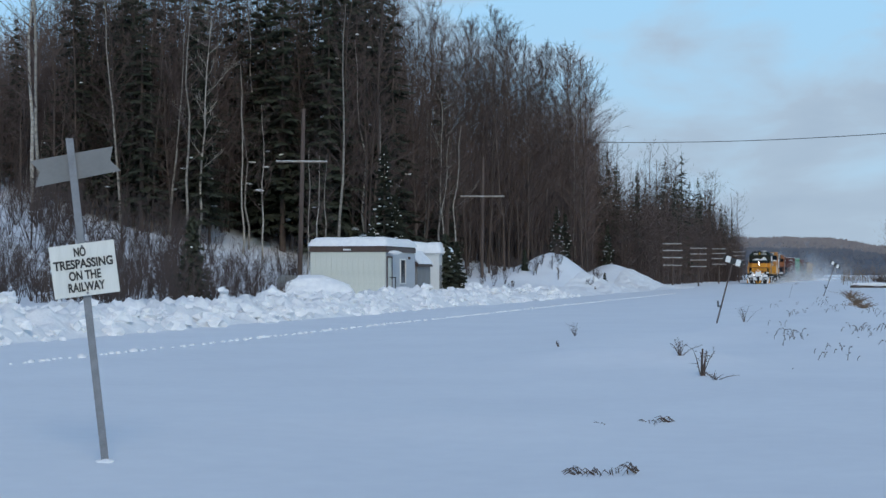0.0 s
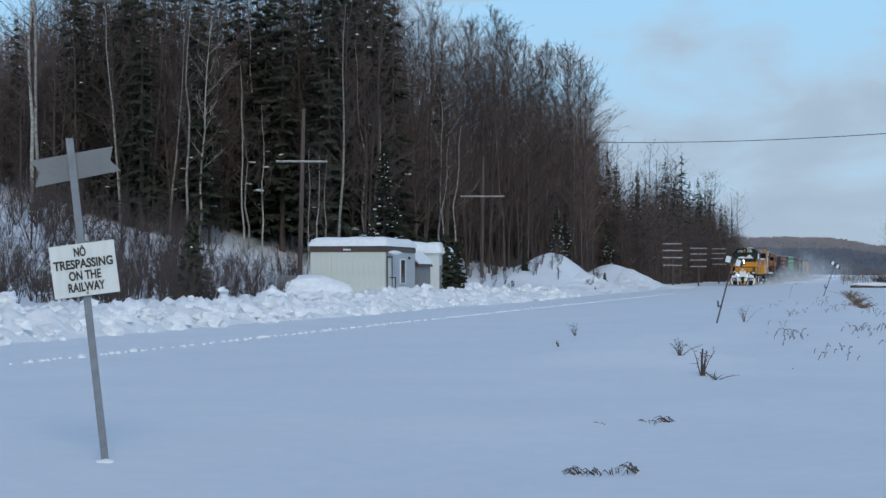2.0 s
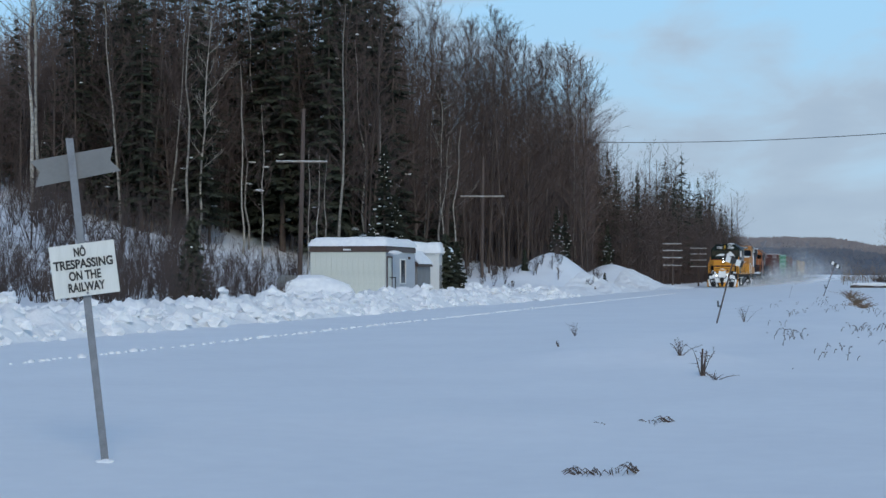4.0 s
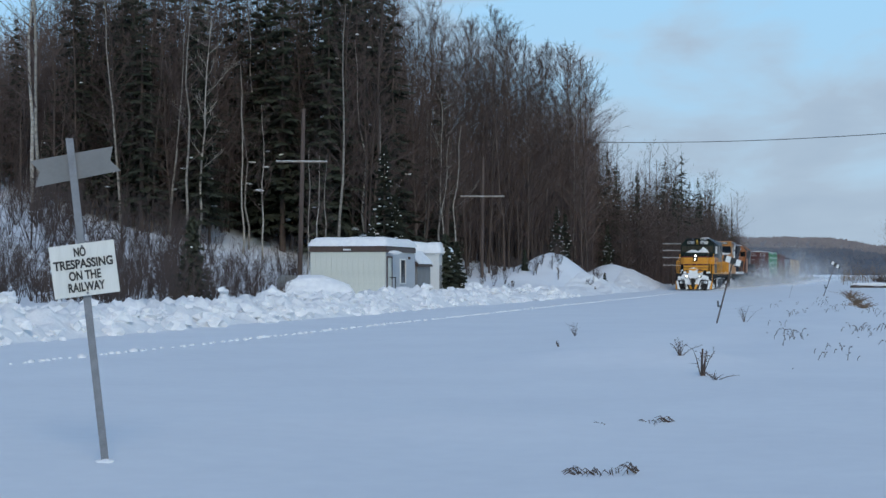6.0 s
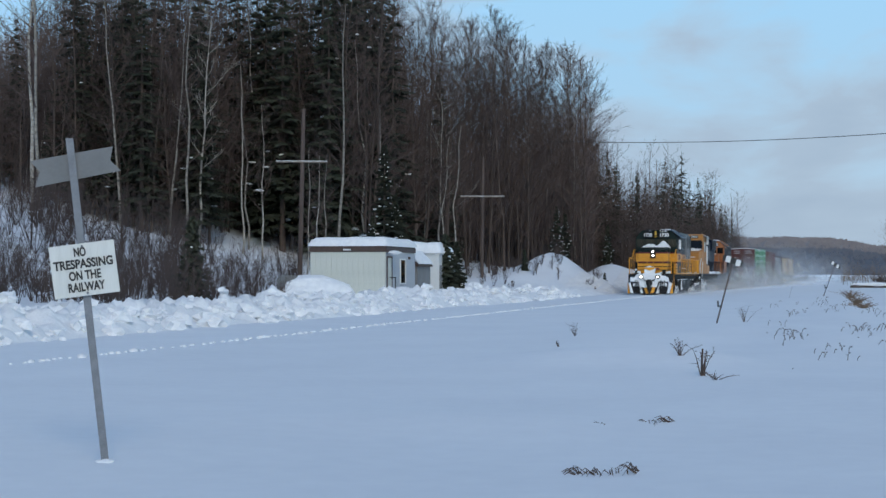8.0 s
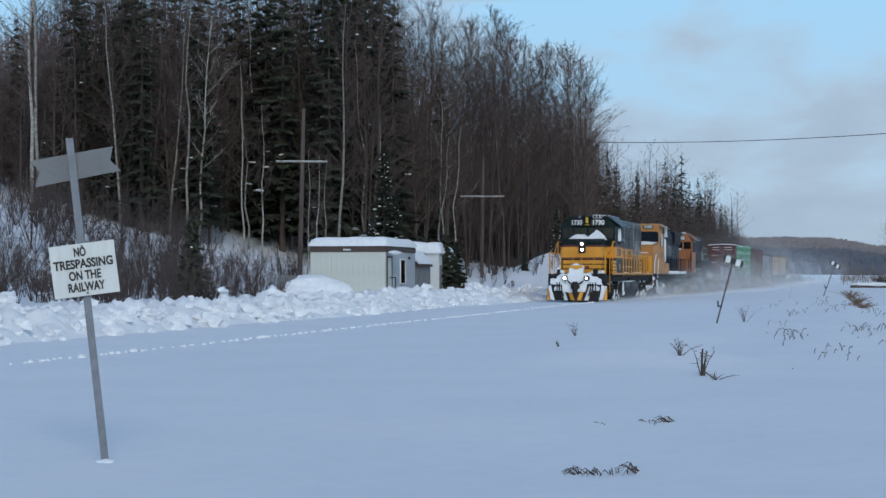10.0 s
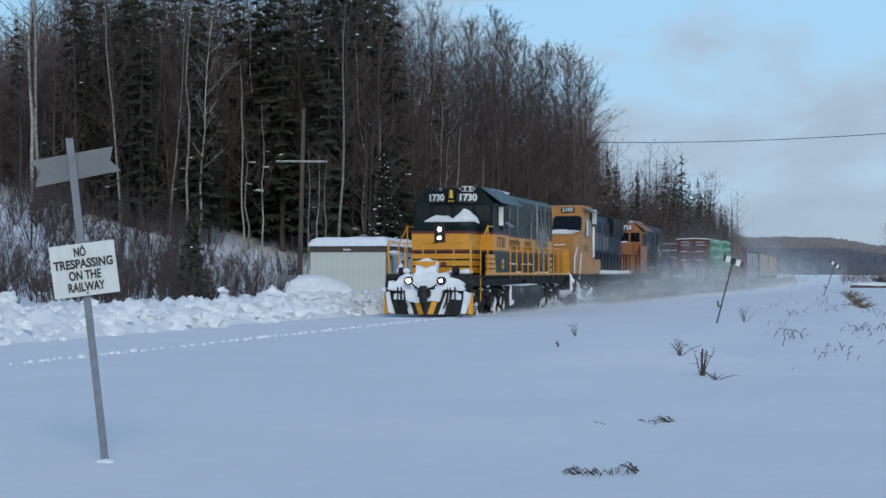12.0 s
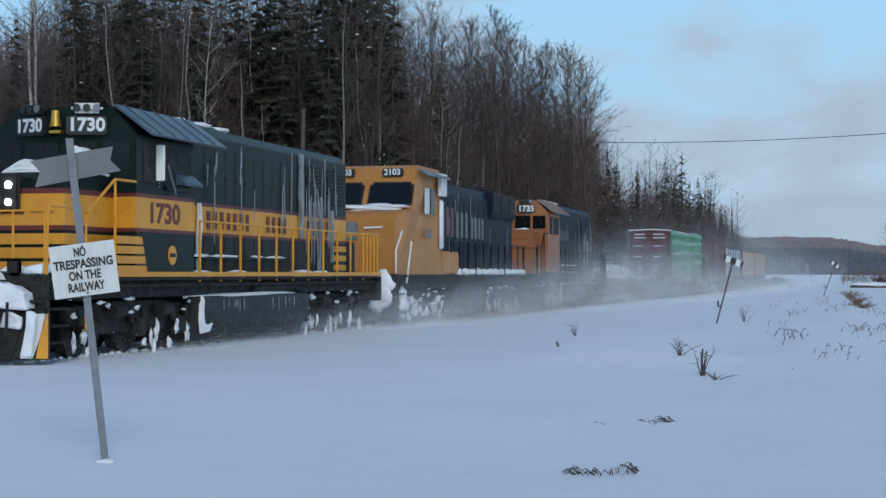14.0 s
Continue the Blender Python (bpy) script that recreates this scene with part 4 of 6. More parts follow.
def build_weeds():
    shrub(1243, 665, 0.46, 0.17, 9, "bare brown shrub poking through drifted snow", DRY, 1, name="bare_shrub", thick=1.5)
    shrub(1203, 628, 0.34, 0.13, 10, "small bare brown shrub in drifted snow", DRY, 2, name="bare_shrub", thick=1.3)
    shrub(1268, 672, 0.15, 0.22, 12, "low twiggy shrub bent into the snow", DRY, 3, name="bare_shrub")
    # stub of the larger shrub
    shrub(1076, 838, 0.085, 0.26, 36, "clump of bent dry fern lying on the snow", DRY, 4, True)
    shrub(1172, 747, 0.08, 0.17, 18, "clump of bent dry fern lying on the snow", DRY, 5, True)
    shrub(1066, 748, 0.04, 0.04, 3, "tip of a dry fern lying on the snow", DRY, 6, True)
    shrub(1017, 595, 0.38, 0.12, 6, "short dry twig standing in the snow", DRY, 7)
    shrub(988, 614, 0.16, 0.03, 3, "short dark stub standing in the snow", DRY, 8, thick=2.5)
    shrub(1316, 570, 0.6, 0.22, 11, "dry weeds in drifted snow", DRY, 9)
    rnd = random.Random(77)
    # a stout broken stem in the larger shrub
    for px, base, high, thick, lean in ((1241, 662, 0.44, 0.021, 0.02),):
        x, y = at_view(px, 1.6 * 2900 / (base - 484))
        for _ in range(3):
            x, y = at_view(px, (1.6 - ground(x, y)) * 2900 / (base - 484))
        st = thing("shrub_stump", pose(x, y, ground(x, y) - 0.04, 0, 0, YAW), "stout broken-off brown shrub stem in the snow", "stump", "weeds in the snow")
        part("stem", rod([(0, 0, 0), (lean * 0.4, 0, high * 0.5), (lean, 0.01, high)], thick, 7, None, thick * 0.7), DRY, st)
    for k, (cx, cy, sx, sy, n) in enumerate(((1385, 592, 24, 12, 13), (1462, 545, 34, 12, 15), (1400, 548, 26, 14, 9), (1500, 588, 30, 12, 7), (1482, 628, 12, 12, 5), (1555, 588, 14, 14, 8), (1545, 548, 20, 14, 5))):
        for i in range(n):
            px, y = rnd.gauss(cx, sx * 0.6), max(526, rnd.gauss(cy, sy * 0.6))
            nodding_weed(px, y, rnd.uniform(0.12, 0.27) * min(1.6, 60 / (y - 484)) ** 0.5, rnd.randint(1, 3), 400 + 20 * k + i)
    nodding_weed(1398, 530, 0.75, 1, 398)
    nodding_weed(1414, 652, 0.07, 1, 399)
    shrub(1562, 508, 1.7, 1.3, 46, "dense dark leafless bush beside the snowy field", TWIG, 310, name="bare_shrub", thick=7)
    x, y = at_view(1545, 185)
    log = thing("fallen_log", pose(x, y, ground(x, y), 0, 0, YAW + 4), "fallen trunk capped with snow at the field's edge", "log")
    part("trunk", rod([(-2.6, 0, 0.1), (-1.2, 0.1, 0.2), (0.6, 0.2, 0.16), (2.2, 0, 0.28), (3.2, 0, 0.3)], 0.16, 10, None, 0.26), BARK, log)
    part("snow_cap", lump((0.3, -0.05, 0.40), (2.8, 0.34, 0.2), 6, 0.5, 4), CAKED_SNOW, log, "long cap of snow", True)
    for i, (px, y, h, w) in enumerate(((1515, 538, 0.42, 0.42), (1530, 542, 0.3, 0.4), (1505, 528, 0.5, 0.35))):
        shrub(px, y, h, w, 60, "tuft of tall dry grass in the snow", STRAW, 300 + i, name="dry_grass", thick=1.8)
    vs, fs = [], []
    for i in range(420):
        y = rnd.uniform(230, 420)
        x = y * rnd.uniform(-0.014, 0.05)
        p = Vector((x, y, ground(x, y) - 0.1))
        h = rnd.uniform(0.8, 4.6) * (0.4 + rnd.random() * 0.6)
        top = p + Vector((rnd.gauss(0, .2), rnd.gauss(0, .2), 1)) * h
        limb(vs, fs, [p, top], 0.03, 0.01, 3)
        for k in range(8):
            a = p.lerp(top, rnd.uniform(0.2, 1))
            limb(vs, fs, [a, a + Vector((rnd.gauss(0, .5), rnd.gauss(0, .5), rnd.uniform(0, .7))) * h * 0.3], 0.02, 0.008, 3)
    tagged(part("trackside_brush", (vs, fs), STRAW), "leafless brush beside the snowy field", "brush", kind="stuff")


build_weeds()


# ---- the train: x across (+ towards the field), y back along the train, z above the rail ----
TRAIN = []


WHEELS = []


def wheelset(parent, y):
    bm = rod([(-0.7, 0, 0), (0.7, 0, 0)], 0.09, 8)
    for s in (-1, 1):
        rod([(s * 0.70, 0, 0), (s * 0.84, 0, 0)], 0.51, 24, bm)
        rod([(s * 0.66, 0, 0), (s * 0.70, 0, 0)], 0.55, 24, bm)
        rod([(s * 0.83, 0, 0), (s * 0.88, 0, 0)], 0.16, 10, bm)
        for k in range(4):
            a = k * math.pi / 2
            lump((s * 0.845, 0.3 * math.cos(a), 0.3 * math.sin(a)), (0.02, 0.07, 0.05), k, 0.3, 1, bm)
    w = part("wheelset", bm, BLACK, parent)
    w.location = (0, y, 0.51)
    WHEELS.append(w)


def truck(parent, y, axles, seed, snowy=True):
    t = part("truck", box(-0.95, 0.95, -2.6 if axles == 3 else -1.5, 2.6 if axles == 3 else 1.5, 0.72, 0.98, 0.04), BLACK, parent, "black truck frame crusted with snow")
    t.location = (0, y, 0)
    rnd = random.Random(seed)
    half = 2.07 if axles == 3 else 0.9
    places = (-half, 0.05, half) if axles == 3 else (-half, half)
    for s in (-1, 1):
        pts = [(-half - 0.75, 0.95), (-half - 0.75, 0.72), (-half - 0.3, 0.55), (-half + 0.45, 0.42), (half - 0.45, 0.42), (half + 0.3, 0.55), (half + 0.75, 0.72), (half + 0.75, 0.95), (half * 0.5, 1.05), (-half * 0.5, 1.05)]
        bm = prism(pts, "x", s * 0.98 - 0.07, s * 0.98 + 0.07, 0.015)
        part("side_frame", bm, BLACK, t)
        for a in places:
            part("axle_box", box(s * 1.12 - 0.1, s * 1.12 + 0.1, a - 0.19, a + 0.19, 0.34, 0.70, 0.03), BLACK, t)
            for o in (-0.32, 0.32):
                part("spring", rod([(s * 1.1, a + o, 0.62), (s * 1.1, a + o, 0.92)], 0.085, 8), BLACK, t)
            if snowy:
                for k in range(8):
                    low = k < 5
                    part("frozen_snow", lump((s * 1.19, a + rnd.uniform(-.8, .8), rnd.uniform(0.08, 0.5) if low else rnd.uniform(0.8, 1.15)), (0.035, rnd.uniform(.03, .10) if low else rnd.uniform(0.06, 0.2), rnd.uniform(0.08, 0.2) if low else rnd.uniform(0.02, 0.06)), rnd.random() * 40, 1.1, 2), CAKED_SNOW, t, "snow frozen on the truck", True)
        part("brake_cylinder", rod([(s * 1.22, 0.85, 0.86), (s * 1.22, 1.35, 0.86)], 0.12, 10), BLACK, t)
        part("brake_cylinder", rod([(s * 1.22, -1.35, 0.86), (s * 1.22, -0.85, 0.86)], 0.12, 10), BLACK, t)
        part("pipe", rod([(s * 1.2, -half - 0.6, 1.12), (s * 1.22, -half * .4, 1.18), (s * 1.2, half * .5, 1.14), (s * 1.2, half + 0.6, 1.18)], 0.03, 6), BLACK, t)
    for a in places:
        wheelset(t, a)
    return t


def bars(parent, y0, z, count, size, gap, mat, x=1.0):
    """A row of plain bars where a company's name stands."""
    for i in range(count):
        y = y0 + i * (size * 0.6 + gap)
        part("name_bar", box(x, x + 0.006, y, y + size * 0.42, z, z + size), mat, parent, "plain bar in place of a letter")


def streak(y, z, long, wide, seed, x, thick=0.01):
    """A thin crooked run of ice down a side that faces +x."""
    rnd = random.Random(seed)
    n = 6
    left, right = [], []
    c = y
    for i in range(n + 1):
        f = i / n
        w = wide * (0.35 + rnd.random()) * (0.25 + 0.75 * math.sin(math.pi * (0.1 + 0.85 * f)))
        c += rnd.gauss(0, wide * 0.25)
        left.append((c - w / 2, z - long * f))
        right.append((c + w / 2, z - long * f))
    return prism(left + right[::-1], "x", x, x + thick)


def facing(x, y, z, way):
    """Turns letters drawn in x, y to stand on a face: 'front' looks towards -y, 'near' towards +x."""
    turn = Matrix.Rotation(radians(90), 4, "X")
    if way == "near":
        turn = Matrix.Rotation(radians(90), 4, "Z") @ turn
    return Matrix.Translation((x, y, z)) @ turn


def caked(outline, y0, y1, seed):
    """A slab of packed snow with a ragged outline and an uneven face towards -y."""
    bm = prism(outline, "y", y0, y1)
    bmesh.ops.bevel(bm, geom=bm.edges[:], offset=0.03, segments=1, affect="EDGES")
    bmesh.ops.triangulate(bm, faces=bm.faces[:])
    bmesh.ops.subdivide_edges(bm, edges=bm.edges[:], cuts=2, use_grid_fill=True)
    for v in bm.verts:
        p = v.co * 3.0 + Vector((seed, seed * 2, 0))
        v.co += Vector((noise.noise(p), noise.noise(p + Vector((9, 0, 0))) * 1.3, noise.noise(p + Vector((0, 9, 0))))) * 0.05 + Vector((0, noise.noise(v.co * 9) * 0.035, 0))
    return bm


def raise_roof(loco, above, k):
    """Stretches the upper works of a locomotive upward."""
    for ob in loco.children_recursive:
        if ob.parent is loco or ob.parent.parent is loco:
            for v in ob.data.vertices:
                if v.co.z > above:
                    v.co.z = above + (v.co.z - above) * k


def rail_posts(loco, ys, x, mat, z0=1.64, z1=2.72, r=0.022):
    for y in ys:
        part("stanchion", rod([(x, y, z0 - 0.22), (x, y, z1)], r * 1.25, 6), mat, loco)
    part("handrail", rod([(x, ys[0], z1), (x, ys[-1], z1)], r, 6), mat, loco)


def hood_locomotive(name, number, lead):
    label = "dark green and yellow diesel locomotive crusted with snow, headlamps lit" if lead else "trailing diesel locomotive with orange cab and navy hood in blown snow"
    loco = thing(name, pose(TRACK_X - 0.12, 0, 0), label, "locomotive", "locomotives of the train")
    up, band, low, rail = (GREEN, YELLOW, GREEN, YELLOW) if lead else (NAVY, NAVY, NAVY, NAVY)
    c_up, c_band, c_low = (GREEN, YELLOW, GREEN) if lead else (DEEP_ORANGE, DEEP_ORANGE, DEEP_ORANGE)
    # frame and deck
    part("frame", box(-1.25, 1.25, 1.0, 20.0, 1.12, 1.46, 0.02), BLACK, loco)
    part("deck", box(-1.5, 1.5, 0.95, 20.05, 1.46, 1.52, 0.01), BLACK, loco)
    for s in (-1, 1):
        part("sill", box(s * 1.5 - 0.03, s * 1.5 + 0.03, 2.0, 19.95, 1.53, 1.63, 0.01), rail if lead else BLACK, loco, "yellow sill edge" if lead else "")
        part("sill_pipe", rod([(s * 1.4, 2.4, 1.36), (s * 1.4, 19.6, 1.36)], 0.04, 6), BLACK, loco)
    # long hood
    part("hood_lower", box(-0.98, 0.98, 6.3, 18.4, 1.52, 2.46, 0.015), low, loco)
    part("hood_band", box(-0.98, 0.98, 6.3, 18.4, 2.46, 3.10, 0.0), band, loco, "yellow band along the hood" if lead else "")
    part("hood_upper", prism([(-0.98, 3.10), (0.98, 3.10), (0.98, 4.50), (0.80, 4.70), (-0.80, 4.70), (-0.98, 4.50)], "y", 6.3, 18.4, 0.015), up, loco)
    if lead:
        for z in (2.44, 3.10):
            part("pin_stripe", box(-0.985, 0.985, 6.3, 18.41, z, z + 0.07), MAROON, loco, "maroon stripe")
    n = 13
    for i in range(n):
        y = 6.8 + i * 0.62
        part("hood_door", box(0.98, 0.988, y, y + 0.59, 3.22, 4.28, 0.003), up, loco)
        part("hood_door", box(0.98, 0.988, y, y + 0.59, 1.72, 2.40, 0.003), low, loco)
        part("door_latch", box(0.988, 1.0, y + 0.05, y + 0.08, 3.64, 3.72), BLACK, loco)
    # radiator section at the rear
    for k, (ya, yb) in enumerate(((14.9, 16.4), (16.5, 18.1))):
        g = part("radiator_grille", box(0.98, 1.03, ya, yb, 3.45, 4.30, 0.01), BLACK, loco, "black radiator grille")
        for i in range(9):
            z = 3.5 + 0.088 * i
            part("louvre", box(1.03, 1.05, ya + 0.05, yb - 0.05, z, z + 0.045), up, g)
    part("hood_seam", box(0.98, 1.045, 14.35, 14.62, 2.5, 4.55, 0.02), ICE, loco, "frosted grey panel down the hood side") if lead else None
    rnd = random.Random(number and int(number) or 1)
    for k in range(30 if lead else 12):
        y, z = rnd.uniform(7.5, 18.3) if k % 2 else rnd.uniform(14.0, 18.3), rnd.uniform(3.4, 4.55)
        part("ice_streak", streak(y, z, rnd.uniform(0.4, 1.7), rnd.uniform(0.03, 0.09), rnd.random(), 1.052), ICE, loco, "thin crooked streak of ice")
    for k in range(5):
        y = rnd.uniform(6.8, 18)
        part("ledge_snow", lump((1.18, y, 1.57), (0.22, rnd.uniform(.3, .8), 0.10), k, 0.5, 2), CAKED_SNOW, loco, "snow lying on the walkway", True)
    part("walkway_pipe_box", box(1.0, 1.16, 7.2, 14.2, 1.92, 1.97, 0.01), low, loco)
    for yy, ll in ((7.6, 0.5), (8.9, 0.9), (11.0, 0.35), (12.3, 0.6)):
        part("ledge_snow", lump((1.10, yy, 1.99), (0.09, ll, 0.035), yy, 0.5, 2), CAKED_SNOW, loco, "snow lying on the ledge", True)
    # roof gear
    for y in (14.6, 15.9, 17.2):
        f = part("roof_fan", rod([(0, y, 4.69), (0, y, 4.78)], 0.56, 20), up, loco)
        part("fan_guard", rod([(0, y, 4.78), (0, y, 4.80)], 0.46, 20), BLACK, f)
    part("exhaust_stack", box(-0.25, 0.25, 11.2, 12.1, 4.6, 4.86, 0.03), BLACK, loco)
    part("blower_housing", prism([(-0.8, 4.69), (0.8, 4.69), (0.6, 4.80), (-0.6, 4.80)], "y", 7.2, 9.6, 0.02), up, loco)
    for k in range(3):
        part("roof_snow", lump((0.3, 8 + 1.1 * k, 4.79), (0.4, 0.5, 0.08), k, 0.5, 2), CAKED_SNOW, loco, "", True)
    # cab
    h = 1.46
    part("cab_lower", box(-h, h, 3.4, 6.3, 1.52, 2.46, 0.015), c_low, loco)
    part("cab_band", box(-h, h, 3.4, 6.3, 2.46, 3.10, 0.0), c_band, loco, "yellow band round the cab" if lead else "")
    part("cab_upper", prism([(-h, 3.10), (h, 3.10), (h, 4.18), (0.98, 4.70), (-0.98, 4.70), (-h, 4.18)], "y", 3.4, 6.3, 0.02), c_up, loco)
    if lead:
        for z in (2.42, 3.10):
            part("pin_stripe", box(-h - 0.006, h + 0.006, 3.394, 6.306, z, z + 0.07), MAROON, loco, "maroon stripe")
        lettering(number, 0.56, facing(h + 0.004, 4.75, 2.79, "near"), MAROON, loco, "number", 1.45)
        crest = part("crest", rod([(h, 5.15, 1.97), (h + 0.012, 5.15, 1.97)], 0.2, 20), YELLOW, loco, "round yellow crest")
        part("crest_bar", box(h + 0.012, h + 0.016, 5.0, 5.3, 1.93, 2.01), GREEN, crest)
        for k in range(4):
            z = 1.60 + 0.19 * k
            part("hazard_bar", prism([(2.6, z), (3.95 - 0.07 * k, z), (3.90 - 0.07 * k, z + 0.15), (2.6, z + 0.15)], "x", h - 0.1, h + 0.006), YELLOW, loco, "yellow stripe on green")
        bars(loco, 8.2, 2.60, 7, 0.40, 0.16, MAROON)
        bars(loco, 12.0, 2.60, 4, 0.40, 0.16, MAROON)
        bars(loco, 15.0, 2.60, 5, 0.40, 0.16, MAROON)
    else:
        bars(loco, 8.4, 3.2, 6, 0.45, 0.3, GREY_DOOR)
    # roof shades: sloping panels over the side windows
    for s in (-1, 1):
        if lead and s < 0:
            continue
        bm = prism([(s * 0.95, 4.73), (s * 1.02, 4.74), (s * 1.78, 4.20), (s * 1.74, 4.17)], "y", 3.5, 7.3, 0.004)
        part("roof_shade", bm, ROOF_BLUE if lead else GREY_DOOR, loco, "sloping roof panel over the side windows, tinted blue for reflected sky" if lead else "")
        for k in range(5):
            y = 3.9 + 0.7 * k
            part("shade_rib", prism([(s * 1.0, 4.75), (s * 1.75, 4.215), (s * 1.76, 4.235), (s * 1.01, 4.77)], "y", y, y + 0.03), ROOF_BLUE if lead else c_up, loco)
        w = part("side_window", box(s * h - 0.005, s * h + 0.012, 3.75, 4.45, 3.35, 4.05, 0.01), BLACK, loco, "dark cab side window")
        part("window_frame", box(s * h, s * h + 0.02, 4.45, 4.51, 3.3, 4.1, 0.005), GALV, w)
        # no real opening: a matt black plate paints the shade inside the cab
        w = part("side_window", box(s * h - 0.005, s * h + 0.012, 4.75, 6.1, 3.35, 4.05, 0.01), BLACK, loco, "open cab window, its shaded inside painted as a black plate")
        part("arm_rest", box(s * h, s * h + 0.06, 4.75, 6.1, 3.27, 3.35, 0.015), c_up, w)
    if lead:
        # the pane's sky reflection is painted on as plain white
        part("wind_deflector", box(h + 0.02, h + 0.19, 4.30, 4.34, 3.42, 4.06, 0.008), PANE_WHITE, loco, "wind deflector pane coloured white for its sky reflection")
        part("deflector_frame", rod([(h, 4.36, 3.36), (h + 0.22, 4.36, 3.36), (h + 0.22, 4.36, 4.12), (h, 4.36, 4.12)], 0.018, 5), BLACK, loco)
        part("window_awning", prism([(h, 3.60), (h + 0.22, 3.42), (h + 0.22, 3.38), (h, 3.40)], "y", 5.3, 6.25, 0.01), ROOF_BLUE, loco, "blue flap under the open window")
        part("window_brace", rod([(h + 0.03, 4.85, 3.75), (h + 0.08, 5.15, 3.2)], 0.02, 5), GALV, loco)
    # cab front
    y = 3.4
    for x0, x1 in ((-1.36, -0.82), (-0.72, -0.06), (0.06, 0.72), (0.82, 1.36)):
        w = part("windscreen", box(x0, x1, y - 0.02, y + 0.005, 3.56, 4.08, 0.008), GLASS, loco, "dark windscreen pane")
        part("wiper", rod([((x0 + x1) / 2, y - 0.03, 4.08), ((x0 + x1) / 2 + 0.12, y - 0.035, 3.7)], 0.012, 5), BLACK, w)
    for s in (-1, 1):
        swing = Matrix.Translation((s * 0.54, y - 0.10, 0)) @ Matrix.Rotation(radians(20 * s), 4, "Z")
        bm = box(-0.37, 0.37, -0.10, 0.16, 4.19, 4.52, 0.03)
        bm.transform(swing)
        b = part("number_board", bm, INK, loco, "black number board")
        lettering(number, 0.32, swing @ facing(0, -0.104, 4.355, "front"), WHITE_PAINT, b, "number", 0.62)
        bm = box(-0.29, 0.29, -0.08, 0.16, 4.57, 4.75, 0.07)
        bm.transform(swing)
        c = part("marker_lamp_cluster", bm, WHITE_PAINT if lead and s > 0 else INK, loco, "three-lens marker lamp cluster")
        for k in (-1, 0, 1):
            bm = rod([(k * 0.18, -0.10, 4.66), (k * 0.18, -0.07, 4.66)], 0.07, 14)
            bm.transform(swing)
            part("lens", bm, INK if k < 1 else GALV, c)
    if lead:
        bell = part("bell", rod([(-0.02, y - 0.24, 4.62), (-0.02, y - 0.24, 4.40), (-0.02, y - 0.24, 4.34)], 0.07, 14, None, 0.12), GOLD, loco, "brass bell above the windscreen")
        part("bell_yoke", box(-0.13, 0.11, y - 0.3, y - 0.14, 4.22, 4.27, 0.01), GOLD, bell)
    # short hood
    n0, nw = 1.95, 1.02
    part("nose_lower", box(-nw, nw, n0, y, 1.52, 2.46, 0.03), c_low, loco)
    part("nose_band", box(-nw, nw, n0, y, 2.46, 3.10, 0.0), c_band, loco, "yellow band round the nose" if lead else "")
    part("nose_top", prism([(n0, 3.10), (y, 3.10), (y, 3.56), (n0 + 0.5, 3.50), (n0, 3.32)], "x", -nw, nw, 0.04), c_up, loco)
    if lead:
        for z in (2.40, 3.08):
            part("pin_stripe", box(-nw - 0.006, nw + 0.006, n0 - 0.006, y, z, z + 0.09), MAROON, loco, "maroon stripe")
        for k in range(3):
            z = 1.62 + 0.26 * k
            part("hazard_bar", box(-nw - 0.005, nw + 0.005, n0 - 0.012, y, z, z + 0.20), YELLOW, loco, "yellow stripe on green")
        part("nose_door_step", box(-0.25, 0.25, n0 - 0.05, n0, 2.72, 2.75), MAROON, loco)
        for x in (-0.62, 0.62):
            part("nose_grab", rod([(x - .22, n0 - 0.05, 2.76), (x + .22, n0 - 0.05, 2.76)], 0.018, 5), YELLOW, loco)
    lamp = part("headlamp_housing", box(-0.19, 0.19, n0 - 0.10, n0 + 0.02, 2.72, 3.42, 0.05), BLACK if lead else c_up, loco, "twin headlamp housing")
    for z in (2.92, 3.23):
        part("headlamp", rod([(0, n0 - 0.125, z), (0, n0 - 0.09, z)], 0.062 if lead else 0.08, 18), LAMP if lead else GLASS, lamp, "lit round headlamp" if lead else "")
    heap = [(-1.05, 3.46), (-0.75, 3.62), (-0.45, 3.74), (-0.15, 3.72), (0.12, 3.60), (0.34, 3.80), (0.52, 3.98), (0.66, 3.90), (0.92, 3.66), (1.05, 3.46)]
    if not lead:
        heap = [(p, 3.46 + (q - 3.46) * 0.25) for p, q in heap]
    part("nose_snow", caked(heap, y - 0.62, y - 0.04, 12), CAKED_SNOW, loco, "heap of snow on the nose against the windscreen")
    # pilot, plough and front details
    part("pilot", box(-1.5, 1.5, 0.86, 1.0, 0.18, 1.58, 0.02), BLACK, loco)
    part("plough_blade", prism([(-1.56, 0.86), (0, 0.42), (1.56, 0.86), (1.56, 0.92), (-1.56, 0.92)], "z", 0.10, 0.92, 0.015), BLACK, loco)
